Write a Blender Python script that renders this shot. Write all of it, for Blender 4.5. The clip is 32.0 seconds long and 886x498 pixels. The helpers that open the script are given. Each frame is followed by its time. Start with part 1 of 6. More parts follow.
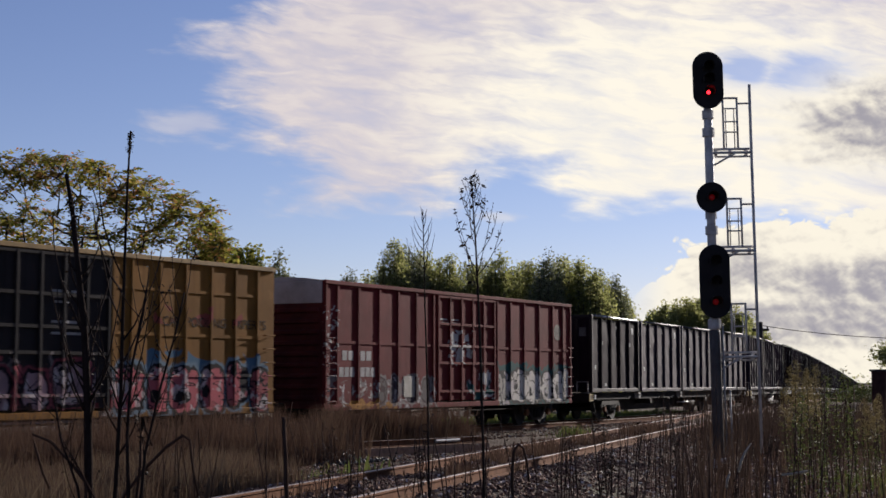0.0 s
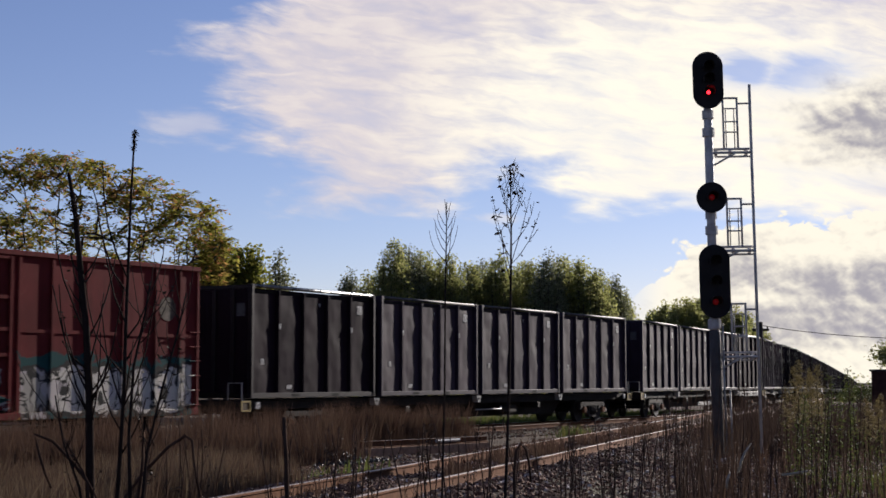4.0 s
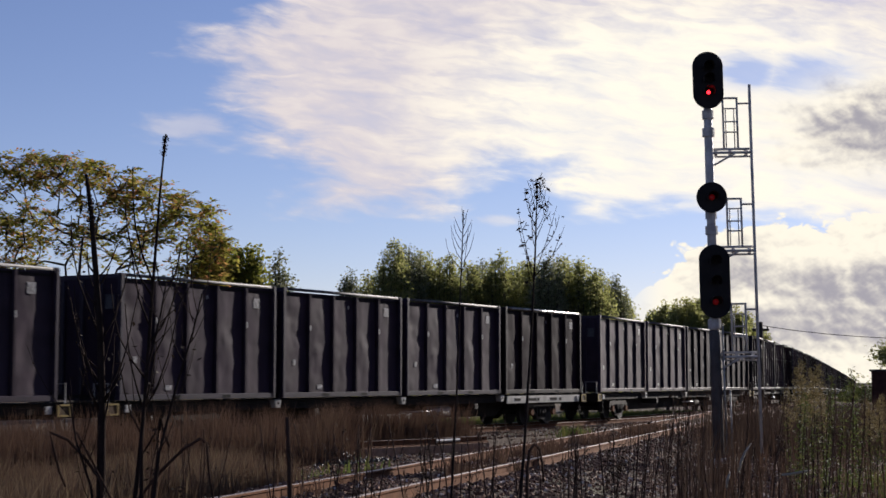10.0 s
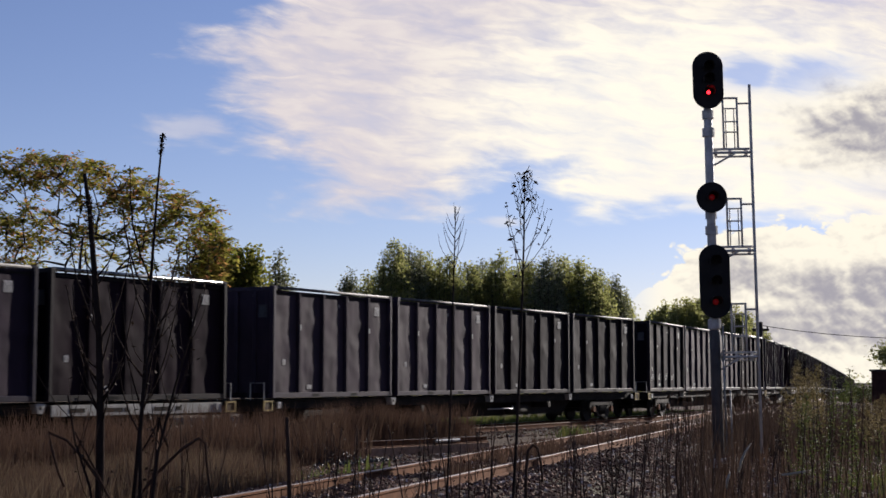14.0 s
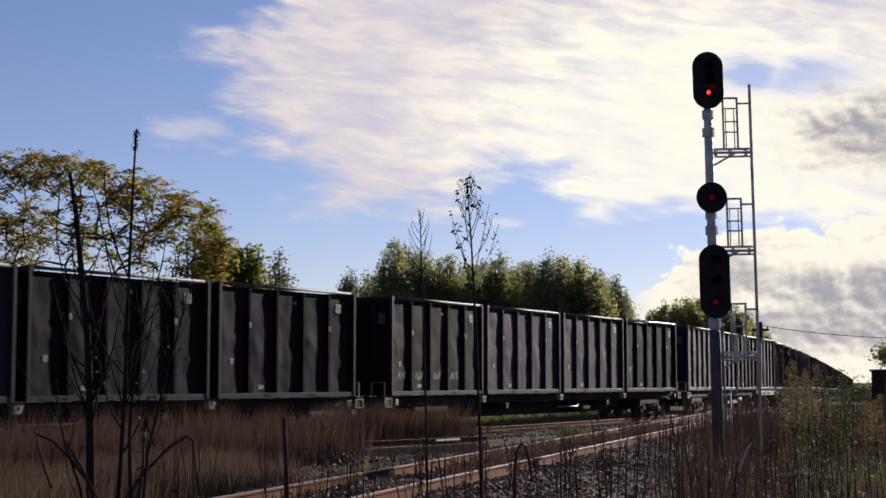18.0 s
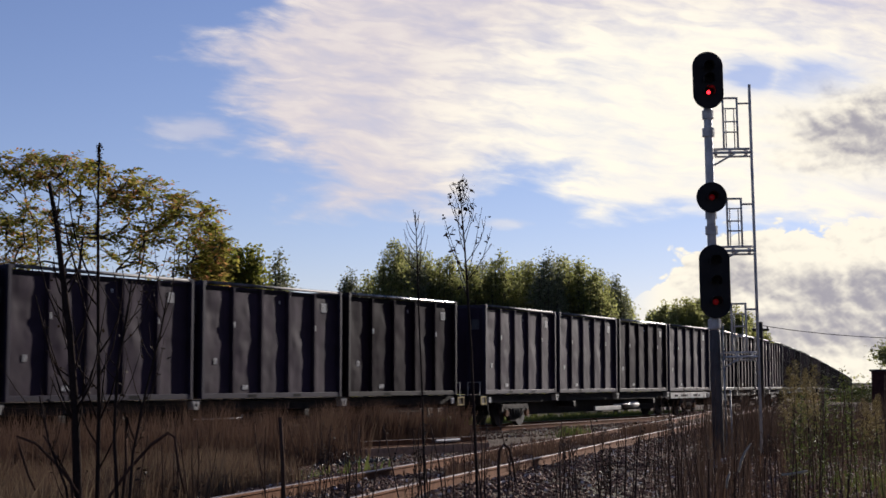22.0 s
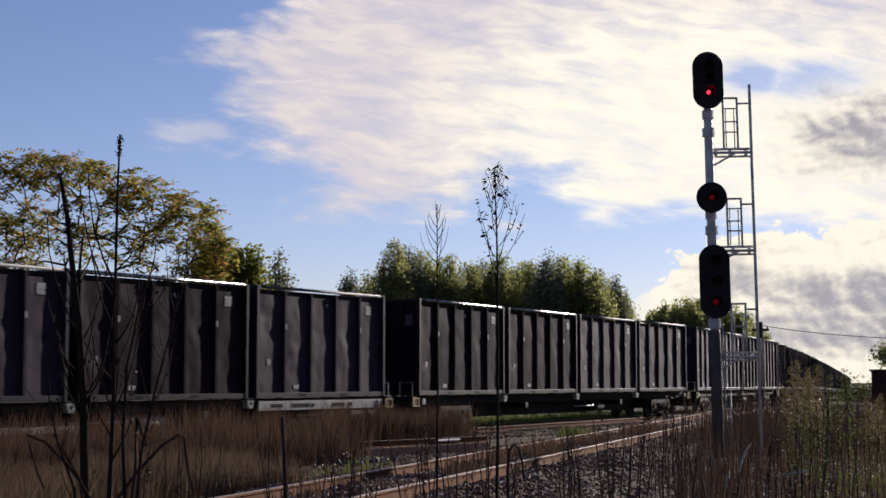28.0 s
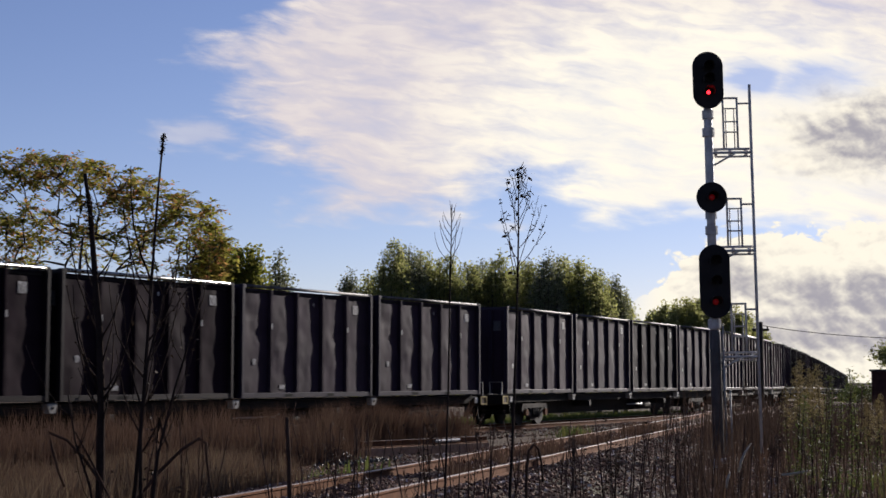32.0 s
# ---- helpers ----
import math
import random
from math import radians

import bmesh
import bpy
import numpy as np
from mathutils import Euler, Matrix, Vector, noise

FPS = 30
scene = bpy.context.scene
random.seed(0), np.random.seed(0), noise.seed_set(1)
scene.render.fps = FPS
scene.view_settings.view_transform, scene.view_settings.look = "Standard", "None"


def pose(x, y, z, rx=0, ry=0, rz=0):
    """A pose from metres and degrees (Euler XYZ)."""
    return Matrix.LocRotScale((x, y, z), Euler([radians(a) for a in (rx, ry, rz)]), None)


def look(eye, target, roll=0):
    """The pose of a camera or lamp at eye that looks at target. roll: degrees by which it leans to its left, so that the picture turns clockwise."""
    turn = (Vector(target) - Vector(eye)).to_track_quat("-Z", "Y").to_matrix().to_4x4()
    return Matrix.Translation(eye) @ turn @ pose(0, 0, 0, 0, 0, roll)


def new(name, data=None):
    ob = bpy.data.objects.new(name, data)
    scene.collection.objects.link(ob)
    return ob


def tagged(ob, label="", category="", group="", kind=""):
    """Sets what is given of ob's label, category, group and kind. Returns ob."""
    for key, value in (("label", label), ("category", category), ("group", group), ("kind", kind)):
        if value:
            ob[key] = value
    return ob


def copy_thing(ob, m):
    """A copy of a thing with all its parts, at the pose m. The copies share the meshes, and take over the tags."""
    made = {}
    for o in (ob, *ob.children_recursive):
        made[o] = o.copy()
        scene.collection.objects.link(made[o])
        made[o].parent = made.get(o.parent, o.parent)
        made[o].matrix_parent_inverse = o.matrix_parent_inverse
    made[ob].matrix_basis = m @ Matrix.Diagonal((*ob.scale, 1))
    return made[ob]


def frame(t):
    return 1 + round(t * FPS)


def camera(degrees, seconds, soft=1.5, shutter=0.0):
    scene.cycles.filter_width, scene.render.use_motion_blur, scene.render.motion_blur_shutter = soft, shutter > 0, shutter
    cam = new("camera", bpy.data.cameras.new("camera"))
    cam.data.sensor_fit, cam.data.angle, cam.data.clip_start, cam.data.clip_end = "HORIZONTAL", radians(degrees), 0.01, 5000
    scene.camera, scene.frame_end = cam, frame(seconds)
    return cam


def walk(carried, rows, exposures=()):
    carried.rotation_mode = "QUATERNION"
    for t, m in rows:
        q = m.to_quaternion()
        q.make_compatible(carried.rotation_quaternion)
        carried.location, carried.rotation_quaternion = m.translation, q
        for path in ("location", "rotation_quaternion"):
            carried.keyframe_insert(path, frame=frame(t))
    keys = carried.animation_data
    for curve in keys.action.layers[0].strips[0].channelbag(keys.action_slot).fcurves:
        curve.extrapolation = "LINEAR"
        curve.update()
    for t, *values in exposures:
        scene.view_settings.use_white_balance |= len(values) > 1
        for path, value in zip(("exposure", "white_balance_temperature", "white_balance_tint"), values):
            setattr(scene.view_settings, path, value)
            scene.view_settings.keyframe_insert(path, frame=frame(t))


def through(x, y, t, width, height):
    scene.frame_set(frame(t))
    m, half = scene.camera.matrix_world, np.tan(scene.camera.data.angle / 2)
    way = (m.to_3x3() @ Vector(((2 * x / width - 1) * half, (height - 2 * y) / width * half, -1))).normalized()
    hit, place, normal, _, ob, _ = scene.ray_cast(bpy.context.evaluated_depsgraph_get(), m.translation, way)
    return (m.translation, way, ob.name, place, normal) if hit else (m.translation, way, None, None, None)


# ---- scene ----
# Rail level of the train's track is z = 0; the camera stands on a tripod beside the line.
cam = camera(32.4, 32.0, soft=1.6, shutter=0.4)
EYE = pose(0, 0, 1.65, 94.885, 0, 0)
walk(cam, [(0.0, EYE), (32.0, EYE)], exposures=[(0.0, 0.83, 6480, 14.0), (1.0, 0.9, 6480, 14.0), (2.0, 0.92, 6480, 14.0), (32.0, 0.91, 6480, 14.0)])

# ---- light ----
SUN_AZ, SUN_EL = 38.5, 16.5          # degrees to the right of the view, degrees up
world = bpy.data.worlds.new("sky")
scene.world = world
world.use_nodes = True
_n, _l = world.node_tree.nodes, world.node_tree.links
sky = _n.new("ShaderNodeTexSky")
sky.sky_type, sky.sun_disc = "NISHITA", False
sky.sun_elevation, sky.sun_rotation = radians(SUN_EL), radians(SUN_AZ)
sky.air_density, sky.dust_density, sky.ozone_density = 0.85, 0.1, 3.0
_n["Background"].inputs["Strength"].default_value = 0.051
_m = _n.new("ShaderNodeMix")
_m.data_type, _m.blend_type = "RGBA", "MULTIPLY"
_m.inputs[0].default_value, _m.inputs[7].default_value = 1.0, (1.19, 1.0, 1.11, 1.0)
_l.new(sky.outputs["Color"], _m.inputs[6])
_l.new(_m.outputs[2], _n["Background"].inputs["Color"])
sun = new("sun", bpy.data.lights.new("sun", "SUN"))
sun.data.energy, sun.data.angle, sun.data.color = 4.5, radians(0.6), (1.0, 0.945, 0.86)
_a, _e = radians(SUN_AZ), radians(SUN_EL)
TO_SUN = Vector((math.sin(_a) * math.cos(_e), math.cos(_a) * math.cos(_e), math.sin(_e)))
sun.matrix_world = look(TO_SUN * 50, (0, 0, 0))


# ---- materials ----
class Nodes:
    """Short names for the shader nodes of one material."""

    def __init__(self, name):
        self.m = bpy.data.materials.new(name)
        self.m.use_nodes = True
        self.t = self.m.node_tree
        self.t.nodes.clear()

    def node(self, kind, ins=None):
        n = self.t.nodes.new("ShaderNode" + kind)
        for k, v in (ins or {}).items():
            self.put(n.inputs[k], v)
        return n

    def put(self, socket, v):
        if isinstance(v, bpy.types.NodeSocket):
            self.t.links.new(v, socket)
        else:
            socket.default_value = (*v, 1.0) if isinstance(v, tuple) and len(v) == 3 and socket.type == "RGBA" else v

    def math(self, op, a, b=0.0, c=0.0, clamp=False):
        n = self.t.nodes.new("ShaderNodeMath")
        n.operation, n.use_clamp = op, clamp
        for k, v in enumerate((a, b, c)):
            self.put(n.inputs[k], v)
        return n.outputs[0]

    def step(self, v, lo, hi):
        n = self.t.nodes.new("ShaderNodeMapRange")
        n.interpolation_type = "SMOOTHSTEP"
        for k, x in enumerate((v, lo, hi, 0.0, 1.0)):
            self.put(n.inputs[k], x)
        return n.outputs[0]

    def mix(self, f, a, b):
        n = self.t.nodes.new("ShaderNodeMix")
        n.data_type = "RGBA"
        self.put(n.inputs[0], f)
        self.put(n.inputs[6], a)
        self.put(n.inputs[7], b)
        return n.outputs[2]

    def coords(self, scale=(1, 1, 1), kind="Object", shift=(0, 0, 0)):
        c = self.t.nodes.new("ShaderNodeTexCoord")
        p = self.t.nodes.new("ShaderNodeMapping")
        p.inputs["Scale"].default_value = scale
        p.inputs["Location"].default_value = shift
        self.t.links.new(c.outputs[kind], p.inputs["Vector"])
        return p.outputs[0]

    def noise(self, vec, scale, detail=4.0, rough=0.55, warp=0.0):
        n = self.t.nodes.new("ShaderNodeTexNoise")
        self.put(n.inputs["Vector"], vec)
        n.inputs["Scale"].default_value, n.inputs["Detail"].default_value = scale, detail
        n.inputs["Roughness"].default_value, n.inputs["Distortion"].default_value = rough, warp
        return n.outputs["Fac"]

    def xyz(self, vec):
        n = self.t.nodes.new("ShaderNodeSeparateXYZ")
        self.put(n.inputs[0], vec)
        return n.outputs

    def random(self):
        return self.t.nodes.new("ShaderNodeObjectInfo").outputs["Random"]

    def island(self):
        return self.t.nodes.new("ShaderNodeNewGeometry").outputs["Random Per Island"]

    def surface(self, color, rough=0.6, metal=0.0, bump=None, depth=0.01, strength=0.5, emit=None, power=0.0, through=0.0, gloss=0.25):
        p = self.t.nodes.new("ShaderNodeBsdfPrincipled")
        self.put(p.inputs["Base Color"], color)
        self.put(p.inputs["Roughness"], rough)
        self.put(p.inputs["Metallic"], metal)
        self.put(p.inputs["Specular IOR Level"], gloss)
        if bump is not None:
            b = self.t.nodes.new("ShaderNodeBump")
            b.inputs["Distance"].default_value, b.inputs["Strength"].default_value = depth, strength
            self.put(b.inputs["Height"], bump)
            self.t.links.new(b.outputs[0], p.inputs["Normal"])
        if emit is not None:
            self.put(p.inputs["Emission Color"], emit)
            self.put(p.inputs["Emission Strength"], power)
        o = self.t.nodes.new("ShaderNodeOutputMaterial")
        out = p.outputs[0]
        if through:
            tr = self.t.nodes.new("ShaderNodeBsdfTranslucent")
            self.put(tr.inputs["Color"], color)
            mx = self.t.nodes.new("ShaderNodeMixShader")
            mx.inputs[0].default_value = through
            self.t.links.new(out, mx.inputs[1])
            self.t.links.new(tr.outputs[0], mx.inputs[2])
            out = mx.outputs[0]
        self.t.links.new(out, o.inputs[0])
        return self.m


def worn(name, color, rough=0.55, metal=0.0, scale=3.0, amount=0.35, dirt=(0.06, 0.05, 0.04), dirty=0.3, depth=0.004, each=0.15, gloss=0.1):
    """A painted or plain surface with two scales of variation, dirt patches and fine relief."""
    k = Nodes(name)
    v = k.coords()
    big, fine = k.noise(v, scale, 5), k.noise(v, scale * 14, 3)
    dark = tuple(c * (1 - amount) for c in color)
    c = k.mix(k.step(big, 0.3, 0.7), dark, color)
    c = k.mix(k.math("MULTIPLY", k.step(fine, 0.5, 0.8), dirty), c, dirt)
    c = k.mix(k.math("MULTIPLY", k.random(), each), c, tuple(x * 0.5 for x in color))
    r = k.math("ADD", k.math("MULTIPLY", fine, 0.25), rough - 0.12)
    return k.surface(c, r, metal, fine, depth, gloss=gloss)


def container_paint(name, base, gloss=0.03):
    """Faded dark paint with rain streaks, scuffs along the ridges and soft dents."""
    k = Nodes(name)
    v = k.coords()
    big, fine, streak = k.noise(v, 0.9, 5), k.noise(k.coords((1, 1, 0.25)), 9, 4), k.noise(k.coords((6, 6, 0.35)), 1.6, 3)
    c = k.mix(k.step(big, 0.3, 0.7), tuple(x * 0.68 for x in base), tuple(x * 1.12 for x in base))
    c = k.mix(k.math("MULTIPLY", k.step(fine, 0.55, 0.8), 0.14), c, (0.029, 0.0262, 0.038))
    c = k.mix(k.math("MULTIPLY", k.step(streak, 0.58, 0.75), 0.35), c, tuple(x * 1.9 for x in base))
    scuff = k.step(k.noise(v, 1.9, 6, 0.7, 0.8), 0.66, 0.72)
    c = k.mix(k.math("MULTIPLY", scuff, 0.16), c, (0.05, 0.048, 0.06))
    c = k.mix(k.math("MULTIPLY", k.random(), 0.25), c, tuple(x * 0.55 for x in base))
    r = k.math("ADD", k.math("MULTIPLY", big, 0.3), 0.58)
    return k.surface(c, r, 0.0, k.noise(v, 1.5, 1.5, 0.45), 0.1, 0.55, gloss=gloss)


M_CONT = container_paint("dark_container_paint", (0.0293, 0.0191, 0.0298), 0.04)
M_FRAME = worn("container_frame_paint", (0.0224, 0.0164, 0.0312), 0.45, 0.0, 2.0)
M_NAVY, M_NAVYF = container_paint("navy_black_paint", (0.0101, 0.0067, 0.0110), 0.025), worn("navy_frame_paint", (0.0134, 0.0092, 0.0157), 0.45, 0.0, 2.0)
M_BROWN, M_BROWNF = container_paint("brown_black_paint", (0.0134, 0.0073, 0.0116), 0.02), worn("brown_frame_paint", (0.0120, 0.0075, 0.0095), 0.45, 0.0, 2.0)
M_PALE, M_PALEF = container_paint("faded_grey_paint", (0.0394, 0.0276, 0.0380), 0.04), worn("faded_frame_paint", (0.0366, 0.0250, 0.0400), 0.45, 0.0, 2.0)
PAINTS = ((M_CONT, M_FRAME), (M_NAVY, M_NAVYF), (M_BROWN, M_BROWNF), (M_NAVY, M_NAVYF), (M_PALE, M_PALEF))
M_BLACK = worn("black_underframe", (0.02, 0.0175, 0.016), 0.8, dirty=0.3, dirt=(0.03, 0.025, 0.02), gloss=0.05)
M_STEEL = worn("bright_worn_steel", (0.3, 0.29, 0.28), 0.45, 0.5)
M_GALV = worn("galvanised_steel", (0.5, 0.48, 0.47), 0.6, 0.0, 6.0)
M_WHITE = worn("white_paint", (0.3, 0.29, 0.27), 0.6, dirty=0.25)
M_DECAL = worn("pale_decal", (0.38, 0.37, 0.37), 0.6, scale=14, amount=0.7, dirty=0.8)
# end placards: about a quarter of the decal's tone, with the same specks of dirt
M_PLACARD = worn("grimy_placard", (0.1, 0.1, 0.105), 0.7, scale=9, amount=0.6, dirty=0.7)
M_AMBER = worn("amber_paint", (0.3, 0.21, 0.06), 0.55)
M_UMBER = worn("umber_plate_paint", (0.07, 0.045, 0.02), 0.7, dirty=0.5)
M_TIMBER = worn("rust_stained_timber", (0.3, 0.19, 0.13), 0.9, scale=7, dirty=0.35, dirt=(0.16, 0.08, 0.05), gloss=0.03)
M_RUST = worn("rusty_iron", (0.135, 0.062, 0.033), 0.9, scale=5, dirty=0.35, dirt=(0.09, 0.05, 0.03), gloss=0.04)
M_RAILTOP = worn("polished_railhead", (0.2, 0.14, 0.11), 0.38, 0.5)
M_TIE = worn("weathered_tie_wood", (0.08, 0.058, 0.042), 0.9, scale=4, amount=0.5, gloss=0.08)
M_SIGNAL = worn("matt_black_paint", (0.019, 0.017, 0.018), 0.6)
# near-black paint for flat patches that stand for the shade inside holes
M_HOLE_SHADE = worn("dark_recess", (0.01, 0.01, 0.01), 0.9)


def box(bm, x0, x1, y0, y1, z0, z1):
    v = [bm.verts.new(p) for p in ((x0, y0, z0), (x1, y0, z0), (x1, y1, z0), (x0, y1, z0), (x0, y0, z1), (x1, y0, z1), (x1, y1, z1), (x0, y1, z1))]
    for f in ((0, 3, 2, 1), (4, 5, 6, 7), (0, 1, 5, 4), (1, 2, 6, 5), (2, 3, 7, 6), (3, 0, 4, 7)):
        bm.faces.new([v[i] for i in f])
    return v


def tube(bm, points, radii, sides=6, closed=True):
    """A round bar along the points."""
    rings, last = [], None
    for i, p in enumerate(points):
        p = Vector(p)
        d = (Vector(points[min(i + 1, len(points) - 1)]) - Vector(points[max(i - 1, 0)])).normalized()
        side = d.cross(last if last is not None else (Vector((0, 0, 1)) if abs(d.z) < 0.9 else Vector((1, 0, 0)))).normalized()
        up = side.cross(d).normalized()
        last = up
        r = radii[i] if isinstance(radii, (list, tuple)) else radii
        rings.append([bm.verts.new(p + (side * math.cos(a) + up * math.sin(a)) * r) for a in (2 * math.pi * j / sides for j in range(sides))])
    for a, b in zip(rings, rings[1:]):
        for j in range(sides):
            bm.faces.new((a[j], a[(j + 1) % sides], b[(j + 1) % sides], b[j]))
    if closed:
        bm.faces.new(rings[0][::-1])
        bm.faces.new(rings[-1])


def sheet(name, verts, faces, material):
    me = bpy.data.meshes.new(name)
    me.from_pydata(verts, [], faces)
    me.materials.append(material)
    me.update()
    return me


def part(name, bm, material, parent=None, label="", bevel=0.0, smooth=False):
    """Links a bmesh as one mesh object, under a thing or a part."""
    if bevel:
        bmesh.ops.bevel(bm, geom=bm.edges[:], offset=bevel, segments=1, affect="EDGES", clamp_overlap=True)
    bmesh.ops.recalc_face_normals(bm, faces=bm.faces[:])
    me = bpy.data.meshes.new(name)
    bm.to_mesh(me)
    bm.free()
    me.materials.append(material)
    if smooth:
        for p in me.polygons:
            p.use_smooth = True
    ob = new(name, me)
    ob.parent = parent
    if label:
        tagged(ob, label)
    return ob


def block(name, material, parent, x0, x1, y0, y1, z0, z1, bevel=0.0, label=""):
    bm = bmesh.new()
    box(bm, x0, x1, y0, y1, z0, z1)
    return part(name, bm, material, parent, label, bevel)


def bar(name, material, parent, points, radius, sides=6, label=""):
    bm = bmesh.new()
    tube(bm, points, radius, sides)
    return part(name, bm, material, parent, label, smooth=True)


def again(ob, parent, m):
    """A further part on the same mesh."""
    c = new(ob.name.split(".")[0], ob.data)
    c.parent = parent
    c.matrix_basis = m
    return c


# ---- the line of the train's track ----
SPEED = 5.498                        # metres a second at mid-clip
HEAD_S = (-40, -10, 15, 35, 55, 90, 250)
HEAD_D = (30.45, 31.6, 27.8, 22.3, 17.2, 15.9, 15.8)
_S = np.arange(-160.0, 500.0, 0.25)
_h = np.radians(np.interp(_S, HEAD_S, HEAD_D))
_h = np.convolve(np.pad(_h, 32, mode="edge"), np.ones(65) / 65, "valid")
_i0 = int(160 / 0.25)
_X = np.cumsum(np.sin(_h)) * 0.25
_Y = np.cumsum(np.cos(_h)) * 0.25
_X, _Y = _X - _X[_i0] - 1.46, _Y - _Y[_i0] + 46.95
SIDE = 1.27                          # from the near faces of the containers to the track's centre
_X, _Y = _X - SIDE * np.cos(_h), _Y + SIDE * np.sin(_h)
_Z = -np.interp(_S, (-160, 20, 60, 120, 250, 500), (0, 0, 0.13, 0.48, 1.56, 3.9))
_Z = np.convolve(np.pad(_Z, 40, mode="edge"), np.ones(81) / 81, "valid")


def on_track(s):
    return Vector((np.interp(s, _S, _X), np.interp(s, _S, _Y), np.interp(s, _S, _Z)))


def on_line(s, half):
    """The pose of a vehicle whose middle is at s and whose bogies stand half metres from it."""
    a, b = on_track(s - half), on_track(s + half)
    d = (b - a).normalized()
    left = Vector((-d.y, d.x, 0)).normalized()
    up = d.cross(left)
    return Matrix.Translation((a + b) / 2) @ Matrix((d, left, up)).transposed().to_4x4()


def gone(t):
    """How far the train has come after t seconds."""
    ease = lambda a, b: (lambda q: q * q * (3 - 2 * q))(max(0.0, min(1.0, (t - a) / (b - a))))
    late = 0.08 * ease(8, 13) + 0.54 * ease(21.5, 28.5) + 0.015 * max(0.0, t - 28)
    slow = 0.9 - 0.11 * t if t < 6 else 0.24 * max(0.0, (10.4 - t) / 4.4) ** 2
    return SPEED * (t - 0.000435 * (t - 16) ** 2 + 0.0000209 * (t - 16) ** 3) + slow - late


RIDES = []                           # (thing, middle on the train, half bogie distance, pose on the vehicle)
TIMES = [0, 1, 2, 3, 4.5, 6, 7.5, 9, 10.5, 12, 13.5, 15, 16.5, 18, 19.5, 21, 22.5, 24, 25.5, 27, 28.5, 30, 31, 32]


def ride(ob, u, half, m=Matrix()):
    RIDES.append((ob, u, half, m))


# ---- ground ----
def near_centre(y):
    """The centre line of the empty siding beside the camera."""
    return 0.25 + 0.3 * (y - 25) - 0.0009 * max(0, y - 50) ** 2


def ground_z(x, y):
    far = np.interp(y, (-50, 70, 130, 300, 600), (0, 0, -0.7, -2.6, -5.0))
    g = -0.3 + far
    d = abs(x - near_centre(y)) * 0.957
    if 3 < y < 100:
        g = max(g, -0.3 + far + 0.43 * max(0.0, min(1.0, (3.2 - d) / 1.6)))
    j = int((min(max(y, 5.0), 400.0) - _Y[0]) / (_Y[-1] - _Y[0]) * (len(_Y) - 1))
    j = int(np.searchsorted(_Y, y)) if _Y[0] < y < _Y[-1] else j
    j = min(max(j, 0), len(_Y) - 1)
    d = abs(x - _X[j]) * math.cos(_h[j])
    g = max(g, _Z[j] - 0.2 - 0.25 * max(0.0, d - 1.7)) if d < 3.0 else g
    g += 0.05 * noise.noise((x * 0.35, y * 0.35, 0)) + 0.025 * noise.noise((x * 1.3, y * 1.3, 4))
    return g


def ground_material():
    k = Nodes("ground_soil_and_gravel")
    v = k.coords()
    big, mid, fine = k.noise(v, 0.12, 5), k.noise(v, 0.9, 5), k.noise(v, 14, 4)
    vor = k.t.nodes.new("ShaderNodeTexVoronoi")
    k.put(vor.inputs["Vector"], v)
    vor.inputs["Scale"].default_value = 16
    c = k.mix(k.step(mid, 0.35, 0.7), (0.042, 0.028, 0.02), (0.085, 0.058, 0.04))
    c = k.mix(k.math("MULTIPLY", k.step(big, 0.5, 0.65), 0.6), c, (0.04, 0.048, 0.02))
    c = k.mix(k.math("MULTIPLY", vor.outputs["Color"], 0.35), c, (0.12, 0.085, 0.065))
    return k.surface(c, 0.95, 0.0, k.math("ADD", fine, vor.outputs["Distance"]), 0.05, 0.8, gloss=0.08)


def build_ground():
    xs = sorted(set(list(np.arange(-30, 45, 0.75)) + [-2500, -900, -300, -120, -60, -40, 60, 80, 110, 160, 300, 900, 2500]))
    ys = sorted(set(list(np.arange(-6, 75, 0.75)) + list(np.arange(75, 130, 3.0)) + [-2500, -600, -100, -30, -15, 150, 180, 220, 260, 300, 360, 450, 600, 1000, 2000, 4000]))
    vs = [(x, y, ground_z(x, y)) for y in ys for x in xs]
    w = len(xs)
    fs = [(j * w + i, j * w + i + 1, (j + 1) * w + i + 1, (j + 1) * w + i) for j in range(len(ys) - 1) for i in range(w - 1)]
    me = sheet("ground", vs, fs, ground_material())
    for p in me.polygons:
        p.use_smooth = True
    tagged(new("ground", me), "dark gravelly trackside soil with sparse dead grass", "ground", kind="structure")


build_ground()


